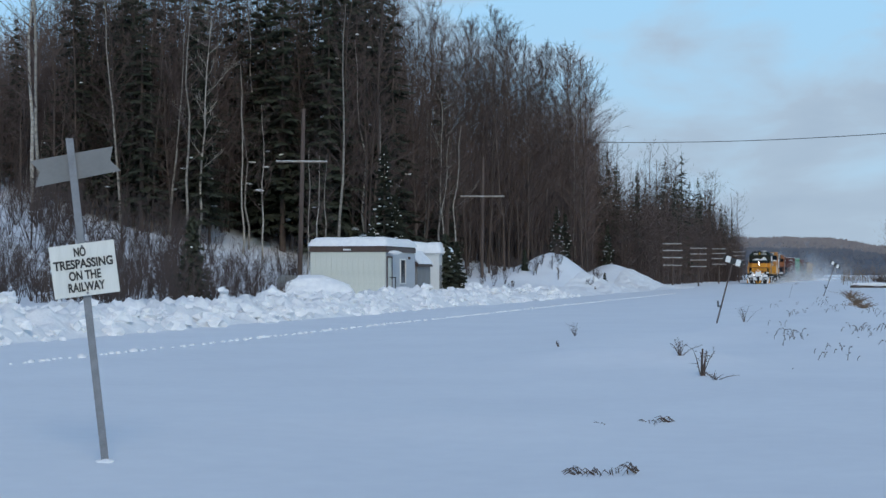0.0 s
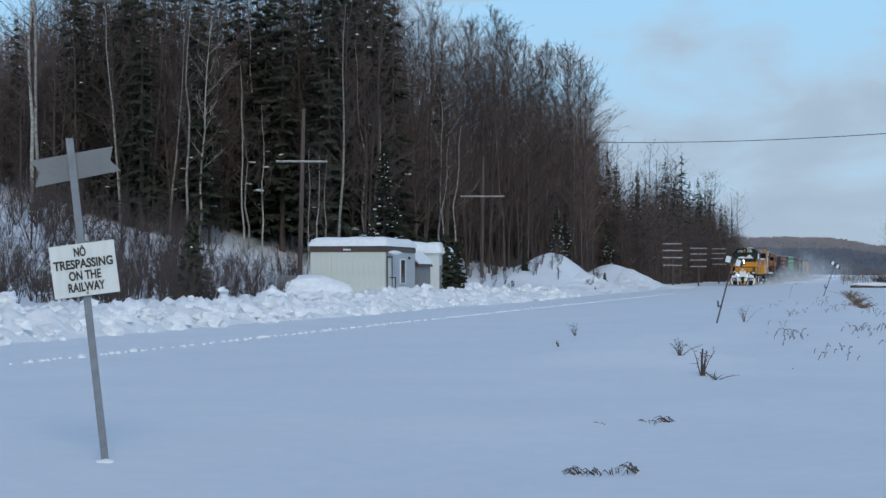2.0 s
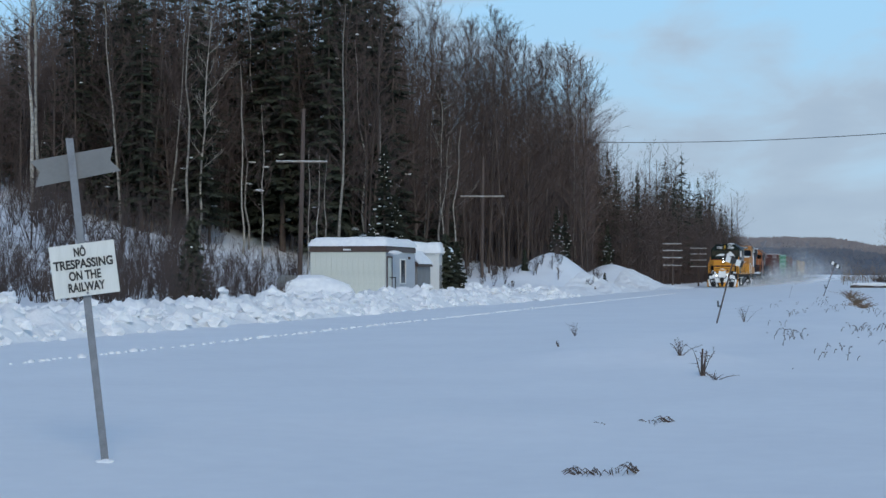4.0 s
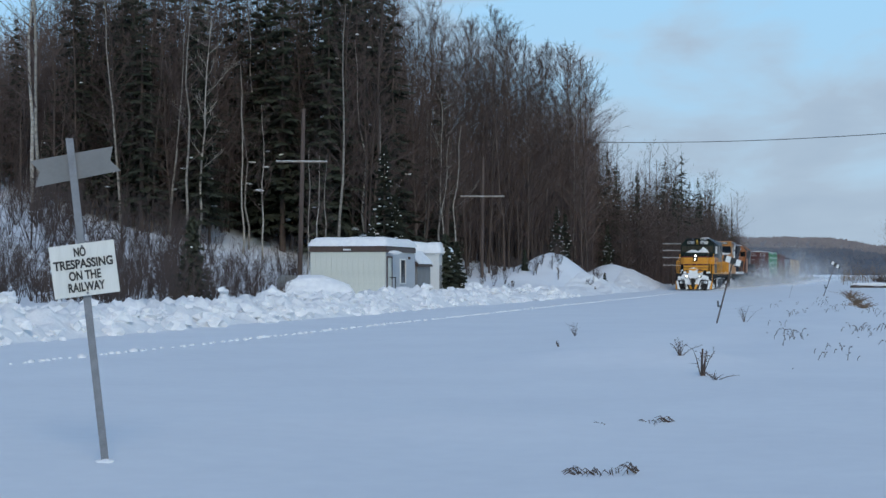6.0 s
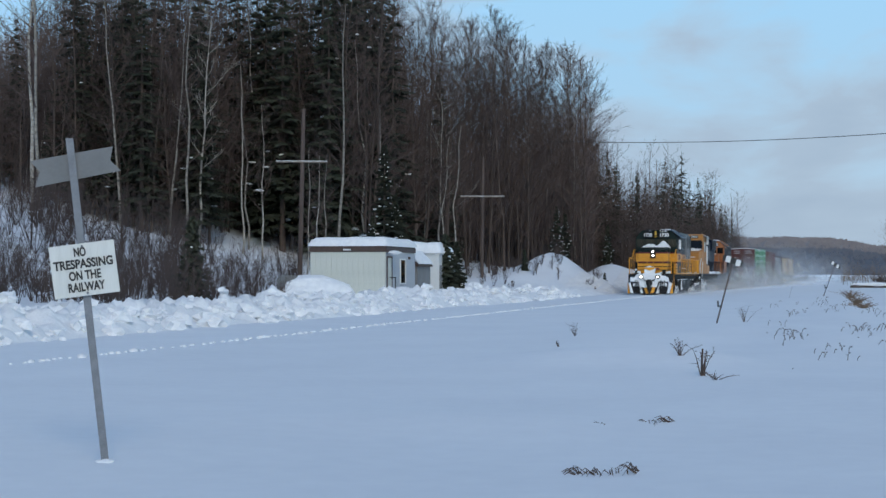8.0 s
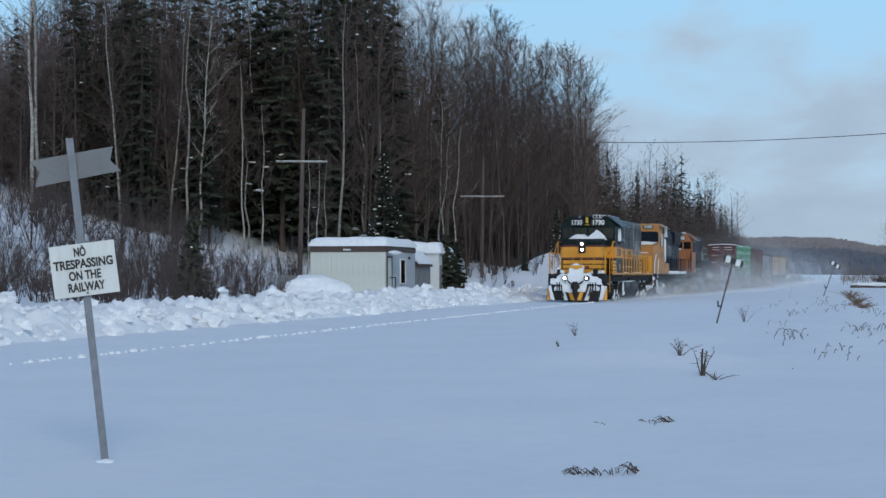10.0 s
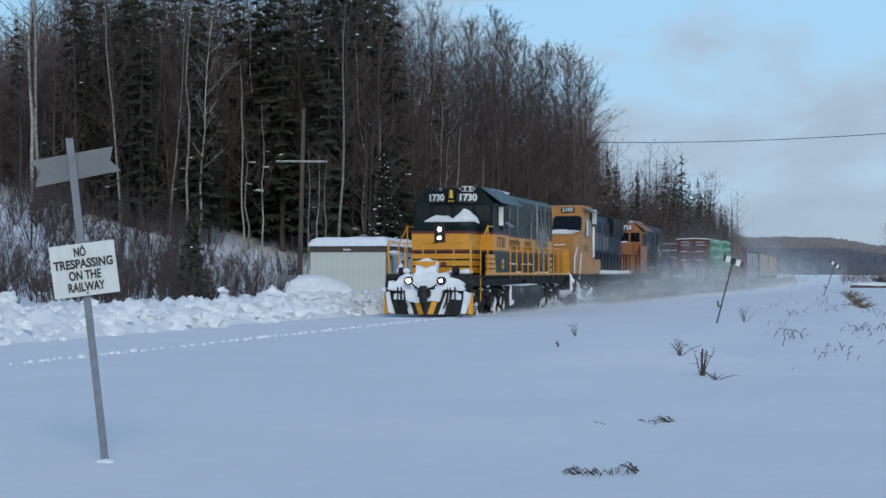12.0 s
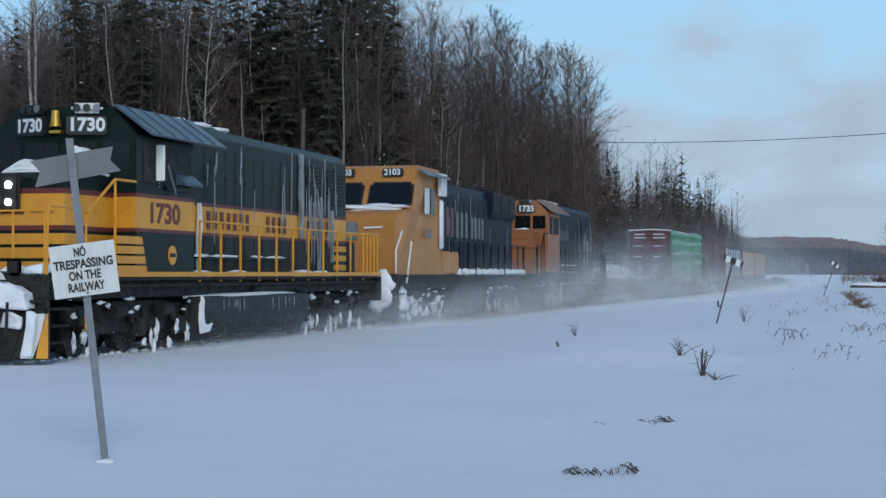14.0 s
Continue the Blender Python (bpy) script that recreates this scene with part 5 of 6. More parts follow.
    if lead:
        for s in (-1, 1):
            slope = (0.86 - 0.42) / 1.56
            for k, (xa, mat) in enumerate(((0.06, YELLOW), (0.42, WHITE_PAINT), (0.78, BLACK), (1.12, WHITE_PAINT), (1.36, YELLOW))):
                bm = bmesh.new()
                q = [(xa, 0.12), (xa + 0.19, 0.12), (min(xa + 0.44, 1.55), 0.90), (xa + 0.25 if xa + 0.25 < 1.5 else 1.5, 0.90)]
                vs = [bm.verts.new((s * a, 0.42 + a * slope - o, z)) for o in (0.006, 0.02) for a, z in q]
                for f in ((0, 1, 2, 3), (7, 6, 5, 4), (0, 4, 5, 1), (1, 5, 6, 2), (2, 6, 7, 3), (3, 7, 4, 0)):
                    bm.faces.new([vs[i] for i in f])
                part("plough_stripe", bm, mat, loco, "painted plough stripe")
    bm = box(-0.20, 0.20, 0.10, 0.9, 0.72, 1.02, 0.05)
    rod([(0.02, 0.05, 0.55), (0.02, 0.05, 1.15)], 0.13, 10, bm)
    part("coupler", bm, BLACK, loco)
    if lead:
        slabs = (("snow packed over the middle of the pilot", [(-0.44, 1.62), (0.40, 1.62), (0.48, 1.36), (0.60, 1.22), (0.58, 1.0), (0.47, 0.56), (0.20, 0.60), (-0.30, 0.55), (-0.66, 0.57), (-0.72, 0.98), (-0.50, 1.06), (-0.46, 1.30)], 0.40, 0.86),
                 ("snow-covered box over the coupler", [(-0.36, 1.60), (0.34, 1.60), (0.36, 2.02), (0.12, 2.08), (0.02, 2.16), (-0.14, 2.10), (-0.36, 2.02)], 0.52, 0.86),
                 ("snow caked on the pilot", [(-1.34, 0.98), (-0.60, 0.96), (-0.50, 1.30), (-0.46, 1.56), (-0.74, 1.60), (-0.98, 1.44), (-1.04, 1.28), (-1.30, 1.34)], 0.50, 0.86),
                 ("snow caked on the pilot", [(0.50, 1.0), (1.34, 0.98), (1.28, 1.16), (1.30, 1.26), (1.06, 1.40), (0.80, 1.44), (0.72, 1.62), (0.44, 1.60)], 0.50, 0.86),
                 ("snow stuck to the plough", [(0.62, 0.66), (1.16, 0.64), (1.16, 0.84), (0.98, 0.92), (0.64, 0.88)], 0.56, 0.70),
                 ("snow stuck to the plough", [(-1.16, 0.64), (-0.74, 0.62), (-0.76, 0.80), (-1.00, 0.88), (-1.14, 0.84)], 0.60, 0.70),
                 ("drift of snow on the front deck", [(-1.15, 1.62), (-0.62, 1.62), (-0.66, 1.74), (-0.90, 1.80), (-0.98, 2.00), (-1.06, 1.84)], 0.80, 1.1),
                 ("drift of snow on the front deck", [(0.60, 1.62), (1.40, 1.60), (1.36, 1.78), (1.0, 1.70), (0.8, 1.76)], 0.90, 1.5))
        for k, (text, outline, ya, yb) in enumerate(slabs):
            part("pilot_snow", caked(outline, ya, yb, k * 3.7), CAKED_SNOW, loco, text)
        part("yellow_flag_plate", prism([(-0.35, 2.04), (0.35, 2.04), (0.34, 1.92), (0.16, 1.86), (0.0, 1.80), (-0.18, 1.88), (-0.34, 1.90)], "y", 0.485, 0.505), YELLOW, loco, "yellow chevron plate")
        for s, lit in ((-1, LAMP_DIM), (1, LAMP_DIM)):
            d = part("ditch_lamp_housing", rod([(s * 0.56, 0.32, 1.33), (s * 0.56, 0.62, 1.33)], 0.15, 16), BLACK, loco)
            part("ditch_lamp", rod([(s * 0.56, 0.305, 1.33), (s * 0.56, 0.325, 1.33)], 0.085 if s < 0 else 0.06, 16), lit, d, "lit ditch lamp")
            part("hose", rod([(s * 0.4, 0.5, 1.15), (s * 0.32, 0.38, 1.06), (s * 0.1, 0.36, 1.02)], 0.03, 6), BLACK, loco)
            part("hose", rod([(s * 0.75, 0.55, 0.9), (s * 0.72, 0.42, 0.6), (s * 0.62, 0.46, 0.35)], 0.03, 6), BLACK, loco)
            part("hose", rod([(s * 0.88, 0.55, 0.95), (s * 0.86, 0.44, 0.65), (s * 0.8, 0.48, 0.4)], 0.03, 6), BLACK, loco)
            part("lifting_eye", box(s * 0.95 - 0.13, s * 0.95 + 0.13, 0.78, 0.88, 1.56, 1.86, 0.05), BLACK, loco)
            part("coupler_slot", box(s * 0.10 - 0.06 if s > 0 else -0.22, s * 0.10 + 0.06 if s > 0 else -0.06, 0.20, 0.40, 0.75, 1.0, 0.01), BLACK, loco)
        part("hose", rod([(-0.42, 0.34, 1.2), (-0.25, 0.30, 1.06), (0, 0.29, 1.02), (0.25, 0.30, 1.08), (0.42, 0.34, 1.2)], 0.028, 6), BLACK, loco)
        for x in (-0.98, -0.86, 0.74, 0.84, 1.0):
            part("hose", rod([(x, 0.50, 1.10), (x + 0.02, 0.44, 0.75), (x - 0.03, 0.50, 0.35)], 0.028, 6), BLACK, loco)
        for s in (-1, 1):
            part("lever_bar", rod([(s * 0.3, 0.60, 1.50), (s * 1.45, 0.72, 1.44), (s * 1.46, 0.70, 1.1)], 0.022, 6), BLACK, loco)
            part("front_step", box(s * 1.2 - 0.28, s * 1.2 + 0.28, 0.72, 0.9, 1.08, 1.14, 0.01), BLACK, loco)
            part("pilot_snow", caked([(s * 1.16, 0.15), (s * 1.34, 0.15), (s * 1.46, 0.9), (s * 1.30, 0.95)], 0.60, 0.72, 15 + s), CAKED_SNOW, loco, "snow stuck to the plough")
        part("red_lamp", box(0.42, 0.62, 0.8, 0.9, 1.84, 2.0, 0.02), MAROON, loco)
    # front railings and steps
    for x in (-1.42, -0.85, 0.0, 0.85, 1.42):
        if abs(x) > 0.1:
            part("stanchion", rod([(x, 0.98, 1.3), (x, 0.98, 2.70)], 0.022, 6), rail, loco)
    for s in (-1, 1):
        part("handrail", rod([(s * 0.22, 0.98, 1.6), (s * 0.22, 0.98, 2.66), (s * 0.3, 0.98, 2.70), (s * 1.42, 0.98, 2.70)], 0.02, 6), rail, loco)
        part("handrail", rod([(s * 1.44, 1.0, 0.5), (s * 1.46, 1.0, 2.7), (s * 1.46, 1.05, 2.78), (s * 1.46, 1.75, 2.78), (s * 1.46, 1.85, 2.7), (s * 1.46, 1.85, 0.55)], 0.022, 6), rail, loco)
        part("handrail", rod([(s * 1.46, 1.9, 2.72), (s * 1.46, 2.5, 3.36), (s * 1.46, 3.4, 3.36)], 0.026, 6), rail, loco)
        part("stanchion", rod([(s * 1.46, 2.5, 1.6), (s * 1.46, 2.5, 3.36)], 0.026, 6), rail, loco)
        for k in range(4):
            part("step", box(s * 1.3 - 0.2, s * 1.3 + 0.2, 1.1, 1.75, 0.35 + 0.3 * k, 0.39 + 0.3 * k, 0.008), BLACK, loco)
        part("step_panel", box(s * 1.1 - 0.02, s * 1.1 + 0.02, 1.05, 1.8, 0.3, 1.46, 0.01), BLACK, loco)
        rail_posts(loco, [6.6 + 1.18 * k for k in range(11)], s * 1.46, rail)
        # rear porch
        for y2 in (18.75, 19.1, 19.45, 19.8):
            part("stanchion", rod([(s * 1.46, y2, 1.5), (s * 1.46, y2, 2.70)], 0.026, 6), rail, loco)
        part("handrail", rod([(s * 1.46, 18.4, 2.72), (s * 1.46, 19.9, 2.72), (s * 0.3, 19.95, 2.72)], 0.026, 6), rail, loco)
    part("rear_cabinet", box(-0.55, 1.0, 18.4, 19.2, 1.52, 2.5, 0.03), BLACK, loco)
    for z in (1.68, 1.94, 2.20):
        part("hazard_bar", box(-0.99, 0.99, 17.3, 18.405, z, z + 0.16), rail, loco)
    part("rear_pilot", box(-1.5, 1.5, 20.0, 20.1, 0.8, 1.5, 0.02), BLACK, loco)
    part("rear_coupler", box(-0.16, 0.16, 20.1, 21.0, 0.75, 1.0, 0.04), BLACK, loco)
    # fuel tank, air tanks and trucks
    part("fuel_tank", prism([(-1.28, 0.34), (-1.0, 0.10), (1.0, 0.10), (1.28, 0.34), (1.42, 0.75), (1.40, 1.1), (-1.40, 1.1), (-1.42, 0.75)], "y", 6.75, 13.9, 0.03), TANK_GREY, loco, "grimy fuel tank streaked with ice")
    part("tank_top_snow", lump((1.26, 9.9, 1.11), (0.16, 3.2, 0.05), 2, 0.4, 3), CAKED_SNOW, loco, "", True)
    for k in range(14):
        yy = 8.0 + rnd.random() * 5.4
        part("ice_streak", streak(yy, 1.02, rnd.uniform(0.12, 0.3), 0.035, yy, 1.425), ICE, loco, "thin crooked streak of ice")
    for yy, zz, ll in ((7.7, 3.15, 1.5), (15.9, 3.6, 1.9), (16.9, 3.3, 1.4)):
        part("ice_column", streak(yy, zz, ll, 0.15, yy, 1.0, 0.075), CAKED_SNOW if yy < 8 else ICE, loco, "column of frozen spray on the hood side")
    crescent = [(0.10, 1.12), (0.02, 0.9), (0.0, 0.6), (0.05, 0.30), (0.45, 0.34), (0.60, 0.52), (0.34, 0.46), (0.2, 0.56), (0.16, 0.8), (0.2, 1.0)]
    part("tank_rim_snow", prism([(6.72 + p * 1.15, q) for p, q in crescent], "x", 1.38, 1.445, 0.012), CAKED_SNOW, loco, "crescent of snow on the fuel tank's edge")
    for s in (-1, 1):
        part("air_reservoir", rod([(s * 1.2, 10.2, 1.28), (s * 1.2, 13.6, 1.28)], 0.15, 12), BLACK, loco)
    truck(loco, 4.25, 3, 1)
    truck(loco, 16.7, 3, 2)
    return loco


def wide_cab_locomotive():
    loco = thing("wide_cab_locomotive", pose(TRACK_X - 0.12, 0, 0), "orange wide-nosed diesel locomotive with navy hood, crusted with snow", "locomotive", "locomotives of the train")
    part("frame", box(-1.25, 1.25, 0.95, 21.2, 1.1, 1.46, 0.02), BLACK, loco)
    part("deck", box(-1.5, 1.5, 0.95, 21.2, 1.46, 1.56, 0.01), NAVY, loco)
    prof = [(1.25, 1.52), (1.25, 3.22), (1.45, 3.38), (2.55, 3.56), (3.15, 4.40), (3.15, 4.66), (3.5, 4.74), (6.2, 4.74), (6.2, 1.52)]
    bm = prism(prof, "x", -1.5, 1.5, 0.03)
    for v in bm.verts:
        if v.co.z > 4.2:
            v.co.x *= 0.95
        if v.co.y < 2.2:
            v.co.x *= 0.86
    part("cab", bm, ORANGE, loco, "orange wide-nosed cab")
    def on_screen(x0, x1, t0, t1, off):
        a, d = Vector((0, 2.55, 3.56)), Vector((0, 0.60, 0.84))
        nn = Vector((0, -0.84, 0.60)).normalized() * off
        bm = bmesh.new()
        vs = [bm.verts.new(a + d * t + nn * k + Vector((x * (0.97 if t > .5 else 1), 0, 0))) for k in (-0.02, 1) for x, t in ((x0, t0), (x1, t0), (x1, t1), (x0, t1))]
        for f in ((0, 1, 2, 3), (7, 6, 5, 4), (0, 4, 5, 1), (1, 5, 6, 2), (2, 6, 7, 3), (3, 7, 4, 0)):
            bm.faces.new([vs[i] for i in f])
        across = [e for e in bm.edges if abs((e.verts[0].co - e.verts[1].co).normalized().dot(nn.normalized())) > 0.9]
        bmesh.ops.bevel(bm, geom=across, offset=0.09, segments=3, affect="EDGES")
        return bm
    for x0, x1 in ((-1.47, -0.08), (0.08, 1.47)):
        part("windscreen_seal", on_screen(x0, x1, 0.02, 0.84, 0.025), BLACK, loco)
        w = part("windscreen", on_screen(x0 + 0.05, x1 - 0.05, 0.07, 0.79, 0.04), GLASS, loco, "dark windscreen")
        part("wiper", rod([(x0 + 0.2, 2.62, 3.5), ((x0 + x1) / 2 + 0.2, 2.8, 3.95)], 0.018, 5), BLACK, w)
    for s in (-1, 1):
        b = part("number_board", box(s * 0.75 - 0.32, s * 0.75 + 0.32, 3.02, 3.2, 4.43, 4.64, 0.03), INK, loco, "black number board")
        lettering("2103", 0.22, facing(s * 0.75, 3.015, 4.535, "front"), WHITE_PAINT, b, "number", 0.5)
        part("side_window", box(s * 1.50 - 0.01, s * 1.50 + 0.012, 4.0, 4.55, 3.45, 4.15, 0.01), SIDING_WHITE if s > 0 else GLASS, loco, "pale cab side window")
        part("side_window", box(s * 1.50 - 0.01, s * 1.50 + 0.012, 4.7, 5.2, 3.45, 4.15, 0.01), GLASS, loco)
        part("roof_shade", prism([(s * 1.25, 4.74), (s * 1.75, 4.50), (s * 1.75, 4.46), (s * 1.25, 4.68)], "y", 3.5, 6.3), GALV, loco, "grey sunshade")
        part("shade_panel", box(s * 1.5, s * 1.62, 5.65, 6.4, 4.0, 4.62, 0.01), WHITE_PAINT, loco, "frosted white panel behind the cab")
        part("ice_post", box(s * 1.46, s * 1.56, 5.9, 6.25, 2.4, 3.9, 0.04), CAKED_SNOW, loco, "column of packed snow", True)
        rail_posts(loco, [7.6 + 1.25 * k for k in range(11)], s * 1.46, NAVY)
        part("handrail", rod([(s * 1.40, 1.0, 0.6), (s * 1.4, 1.0, 2.3), (s * 1.45, 1.5, 2.9)], 0.03, 6), WHITE_PAINT, loco)
        part("handrail", rod([(s * 1.48, 1.9, 1.3), (s * 1.50, 2.4, 2.6)], 0.028, 6), WHITE_PAINT, loco)
        for k in range(4):
            part("step", box(s * 1.3 - 0.2, s * 1.3 + 0.2, 1.1, 1.8, 0.35 + 0.3 * k, 0.39 + 0.3 * k, 0.008), BLACK, loco)
        part("equipment_box", box(s * 1.2 - 0.3, s * 1.2 + 0.3, 6.2, 8.6, 1.56, 2.35, 0.05), ORANGE if s > 0 else NAVY, loco, "orange walkway cabinet")
    part("cab_snow", lump((0.35, 2.35, 3.56), (1.0, 0.30, 0.09), 3, 0.8, 3), CAKED_SNOW, loco, "snow on the nose slope", True)
    part("headlamp_housing", box(-0.2, 0.2, 1.17, 1.3, 2.62, 3.18, 0.04), GALV, loco)
    part("nose_grab", rod([(0.4, 1.2, 3.0), (0.95, 1.2, 3.02)], 0.03, 5), CAKED_SNOW, loco)
    part("cab_door", box(-0.35, 0.35, 1.22, 1.26, 1.6, 2.4, 0.01), ORANGE, loco)
    bars(loco, 4.1, 2.75, 4, 0.30, 0.05, GREY_DOOR, 1.5)
    part("pilot", box(-1.5, 1.5, 0.86, 1.0, 0.18, 1.58, 0.02), BLACK, loco)
    bm = lump((1.0, 0.85, 1.05), (0.42, 0.13, 0.5), 3, 0.6, 3)
    lump((-0.6, 0.85, 1.0), (0.6, 0.3, 0.5), 6, 0.5, 3, bm)
    lump((1.35, 1.6, 0.7), (0.2, 0.4, 0.35), 8, 0.9, 3, bm)
    for k in range(9):
        lump((1.22 + 0.1 * math.sin(k), 2.0 + 0.55 * k, 0.35 + 0.4 * ((k * 7) % 3) / 2), (0.09, 0.16, 0.13), k + 20, 1.0, 2, bm)
    part("pilot_snow", bm, CAKED_SNOW, loco, "thick snow packed over the pilot", True)
    part("coupler", box(-0.16, 0.16, 0.0, 0.9, 0.75, 1.0, 0.04), BLACK, loco)
    part("hood", prism([(-1.0, 1.52), (1.0, 1.52), (1.0, 4.20), (0.82, 4.52), (-0.82, 4.52), (-1.0, 4.20)], "y", 6.2, 20.0, 0.02), NAVY, loco, "navy hood")
    part("radiator_flare", prism([(-1.0, 3.6), (1.0, 3.6), (1.14, 3.8), (1.14, 4.50), (-1.14, 4.50), (-1.14, 3.8)], "y", 15.6, 20.0, 0.02), NAVY, loco, "flared radiator housing")
    for k in range(3):
        part("radiator_grille", box(1.13, 1.17, 15.8 + 1.4 * k, 17.0 + 1.4 * k, 3.85, 4.45, 0.01), BLACK, loco)
    for i in range(11):
        y = 6.7 + 0.8 * i
        part("hood_door", box(1.0, 1.02, y, y + 0.7, 1.8, 4.0, 0.01), NAVY, loco)
    bars(loco, 8.8, 2.9, 2, 0.9, 0.15, MAROON, 1.02)
    bars(loco, 10.3, 2.9, 3, 0.8, 0.2, PLATE_BACK, 1.02)
    bars(loco, 12.6, 2.9, 4, 0.7, 0.16, PLATE_BACK, 1.02)
    rnd = random.Random(8)
    for k in range(12):
        y = 8.8 + 1.0 * k
        part("walkway_snow", lump((1.42, y, 1.64), (0.14, 0.36, 0.13), k, 0.4, 2), CAKED_SNOW, loco, "snow packed along the walkway edge", True)
    for k in range(8):
        y, z = rnd.uniform(8, 19), rnd.uniform(3.2, 4.3)
        part("ice_streak", streak(y, z, rnd.uniform(.4, 1.4), 0.05, y, 1.022), ICE, loco, "thin crooked streak of ice")
    for y in (16.5, 18.6):
        part("roof_fan", rod([(0, y, 4.6), (0, y, 4.72)], 0.7, 20), BLACK, loco)
    part("roof_rail", box(-0.3, 0.3, 6.4, 14.5, 4.5, 4.62, 0.02), GREY_DOOR, loco)
    part("horn", rod([(0.2, 15.0, 4.62), (0.2, 15.0, 4.9), (0.2, 14.6, 4.92)], 0.05, 6), BLACK, loco)
    part("fuel_tank", prism([(-1.4, 0.55), (-1.05, 0.3), (1.05, 0.3), (1.4, 0.55), (1.4, 1.1), (-1.4, 1.1)], "y", 8.6, 13.4, 0.03), BLACK, loco)
    part("rear_pilot", box(-1.5, 1.5, 21.1, 21.2, 0.35, 1.5, 0.02), BLACK, loco)
    part("rear_coupler", box(-0.16, 0.16, 21.2, 22.05, 0.75, 1.0, 0.04), BLACK, loco)
    truck(loco, 5.0, 3, 3)
    truck(loco, 17.3, 3, 4)
    return loco


def freight_frame(name, label, length):
    car = thing(name, pose(TRACK_X - 0.12, 0, 0), label, "freight car", "freight cars of the train")
    part("underframe", box(-1.2, 1.2, 0.6, length - 0.6, 0.85, 1.12, 0.02), BLACK, car)
    part("coupler", box(-0.15, 0.15, 0.0, 0.7, 0.75, 1.0, 0.03), BLACK, car)
    part("coupler", box(-0.15, 0.15, length - 0.7, length, 0.75, 1.0, 0.03), BLACK, car)
    truck(car, 2.6, 2, 5, False)
    truck(car, length - 2.6, 2, 6, False)
    return car


def boxcar(length, end, side, label, graffiti=False):
    car = freight_frame("boxcar", label, length)
    a, b = 0.75, length - 0.75
    part("body", prism([(-1.5, 1.05), (1.5, 1.05), (1.5, 4.72), (0.0, 4.80), (-1.5, 4.72)], "y", a, b, 0.02), side, car)
    e = part("end_wall", prism([(-1.51, 1.04), (1.51, 1.04), (1.51, 4.73), (0.0, 4.81), (-1.51, 4.73)], "y", a - 0.06, a - 0.003, 0.01), end, car, "ribbed steel end wall")
    for k in range(13):
        z = 1.3 + 0.255 * k
        part("end_rib", box(-1.3, 1.3, a - 0.12, a - 0.06, z, z + 0.11, 0.02), end, e)
    for k, z in enumerate((4.2, 4.46, 3.6, 2.8)):
        for s in (-1, 1):
            part("rib_snow", box(s * 0.7 - 0.45, s * 0.7 + 0.42 - 0.1 * k, a - 0.13, a - 0.06, z, z + 0.05, 0.012), CAKED_SNOW, e)
    n = 22
    for k in range(n):
        y = a + 0.3 + (b - a - 0.6) * k / (n - 1)
        part("side_post", box(1.5, 1.54, y - 0.05, y + 0.05, 1.1, 4.6, 0.008), side, car)
    mid = (a + b) / 2
    part("door", box(1.5, 1.58, mid - 1.6, mid + 1.6, 1.1, 4.5, 0.02), side, car)
    part("roof", prism([(-1.55, 4.735), (0, 4.815), (1.55, 4.735), (1.55, 4.80), (0, 4.88), (-1.55, 4.80)], "y", a - 0.05, b + 0.05, 0.01), CAKED_SNOW if graffiti else end, car, "snow-dusted roof")
    if graffiti:
        for k, z in enumerate((1.35, 2.15, 2.95, 3.72, 4.42)):
            low = [(a + 0.1 + (b - a - 0.3) * i / 12, z - 0.03 * math.sin(i * 0.9 + k) + 0.02 * i) for i in range(13)]
            high = [(y, q + 0.26 + 0.08 * math.sin(i * 0.7 + 2 * k)) for i, (y, q) in enumerate(low)]
            part("frost_band", prism(low + high[::-1], "x", 1.585, 1.597), FROST_GREEN, car, "pale band of frost on the green side")
    part("ladder", rod([(1.56, a + 0.2, 1.2), (1.56, a + 0.2, 4.5)], 0.02, 5), end, car)
    return car


def flatcar(length):
    car = freight_frame("flatcar", "low empty flat car under blown snow", length)
    part("deck", box(-1.45, 1.45, 0.75, length - 0.75, 1.1, 1.28, 0.02), BLACK, car)
    part("deck_snow", lump((0, length / 2, 1.28), (1.3, length / 2 - 1, 0.12), 3, 0.3, 4), CAKED_SNOW, car, smooth=True)
    for s in (-1, 1):
        part("end_post", box(s * 1.3 - 0.06, s * 1.3 + 0.06, 0.9, 1.02, 1.28, 2.5, 0.01), BLACK, car)
        part("end_post", box(s * 0.5 - 0.06, s * 0.5 + 0.06, 0.9, 1.02, 1.28, 2.5, 0.01), BLACK, car)
    part("end_rail", box(-1.3, 1.3, 0.9, 1.02, 2.4, 2.5, 0.01), BLACK, car)
    return car


def lumber_car(length, wrap, label):
    car = freight_frame("lumber_car", label, length)
    part("deck", box(-1.4, 1.4, 0.75, length - 0.75, 1.1, 1.3, 0.02), BLACK, car)
    for y in (0.75, length - 1.0):
        part("bulkhead", box(-1.4, 1.4, y, y + 0.25, 1.3, 4.5, 0.03), NAVY if wrap is LUMBER_WRAP else BOX_BROWN, car)
    n = 6
    w = (length - 2.6) / n
    for i in range(n):
        for k in range(4):
            y, z = 1.2 + i * w, 1.32 + 0.74 * k
            part("lumber_bundle", box(-1.3, 1.3, y, y + w - 0.15, z, z + 0.68, 0.02), wrap, car)
    for i in range(n + 1):
        part("centre_post", box(1.3, 1.38, 1.08 + i * w, 1.2 + i * w, 1.3, 4.4, 0.01), NAVY if wrap is LUMBER_WRAP else LUMBER, car)
    return car


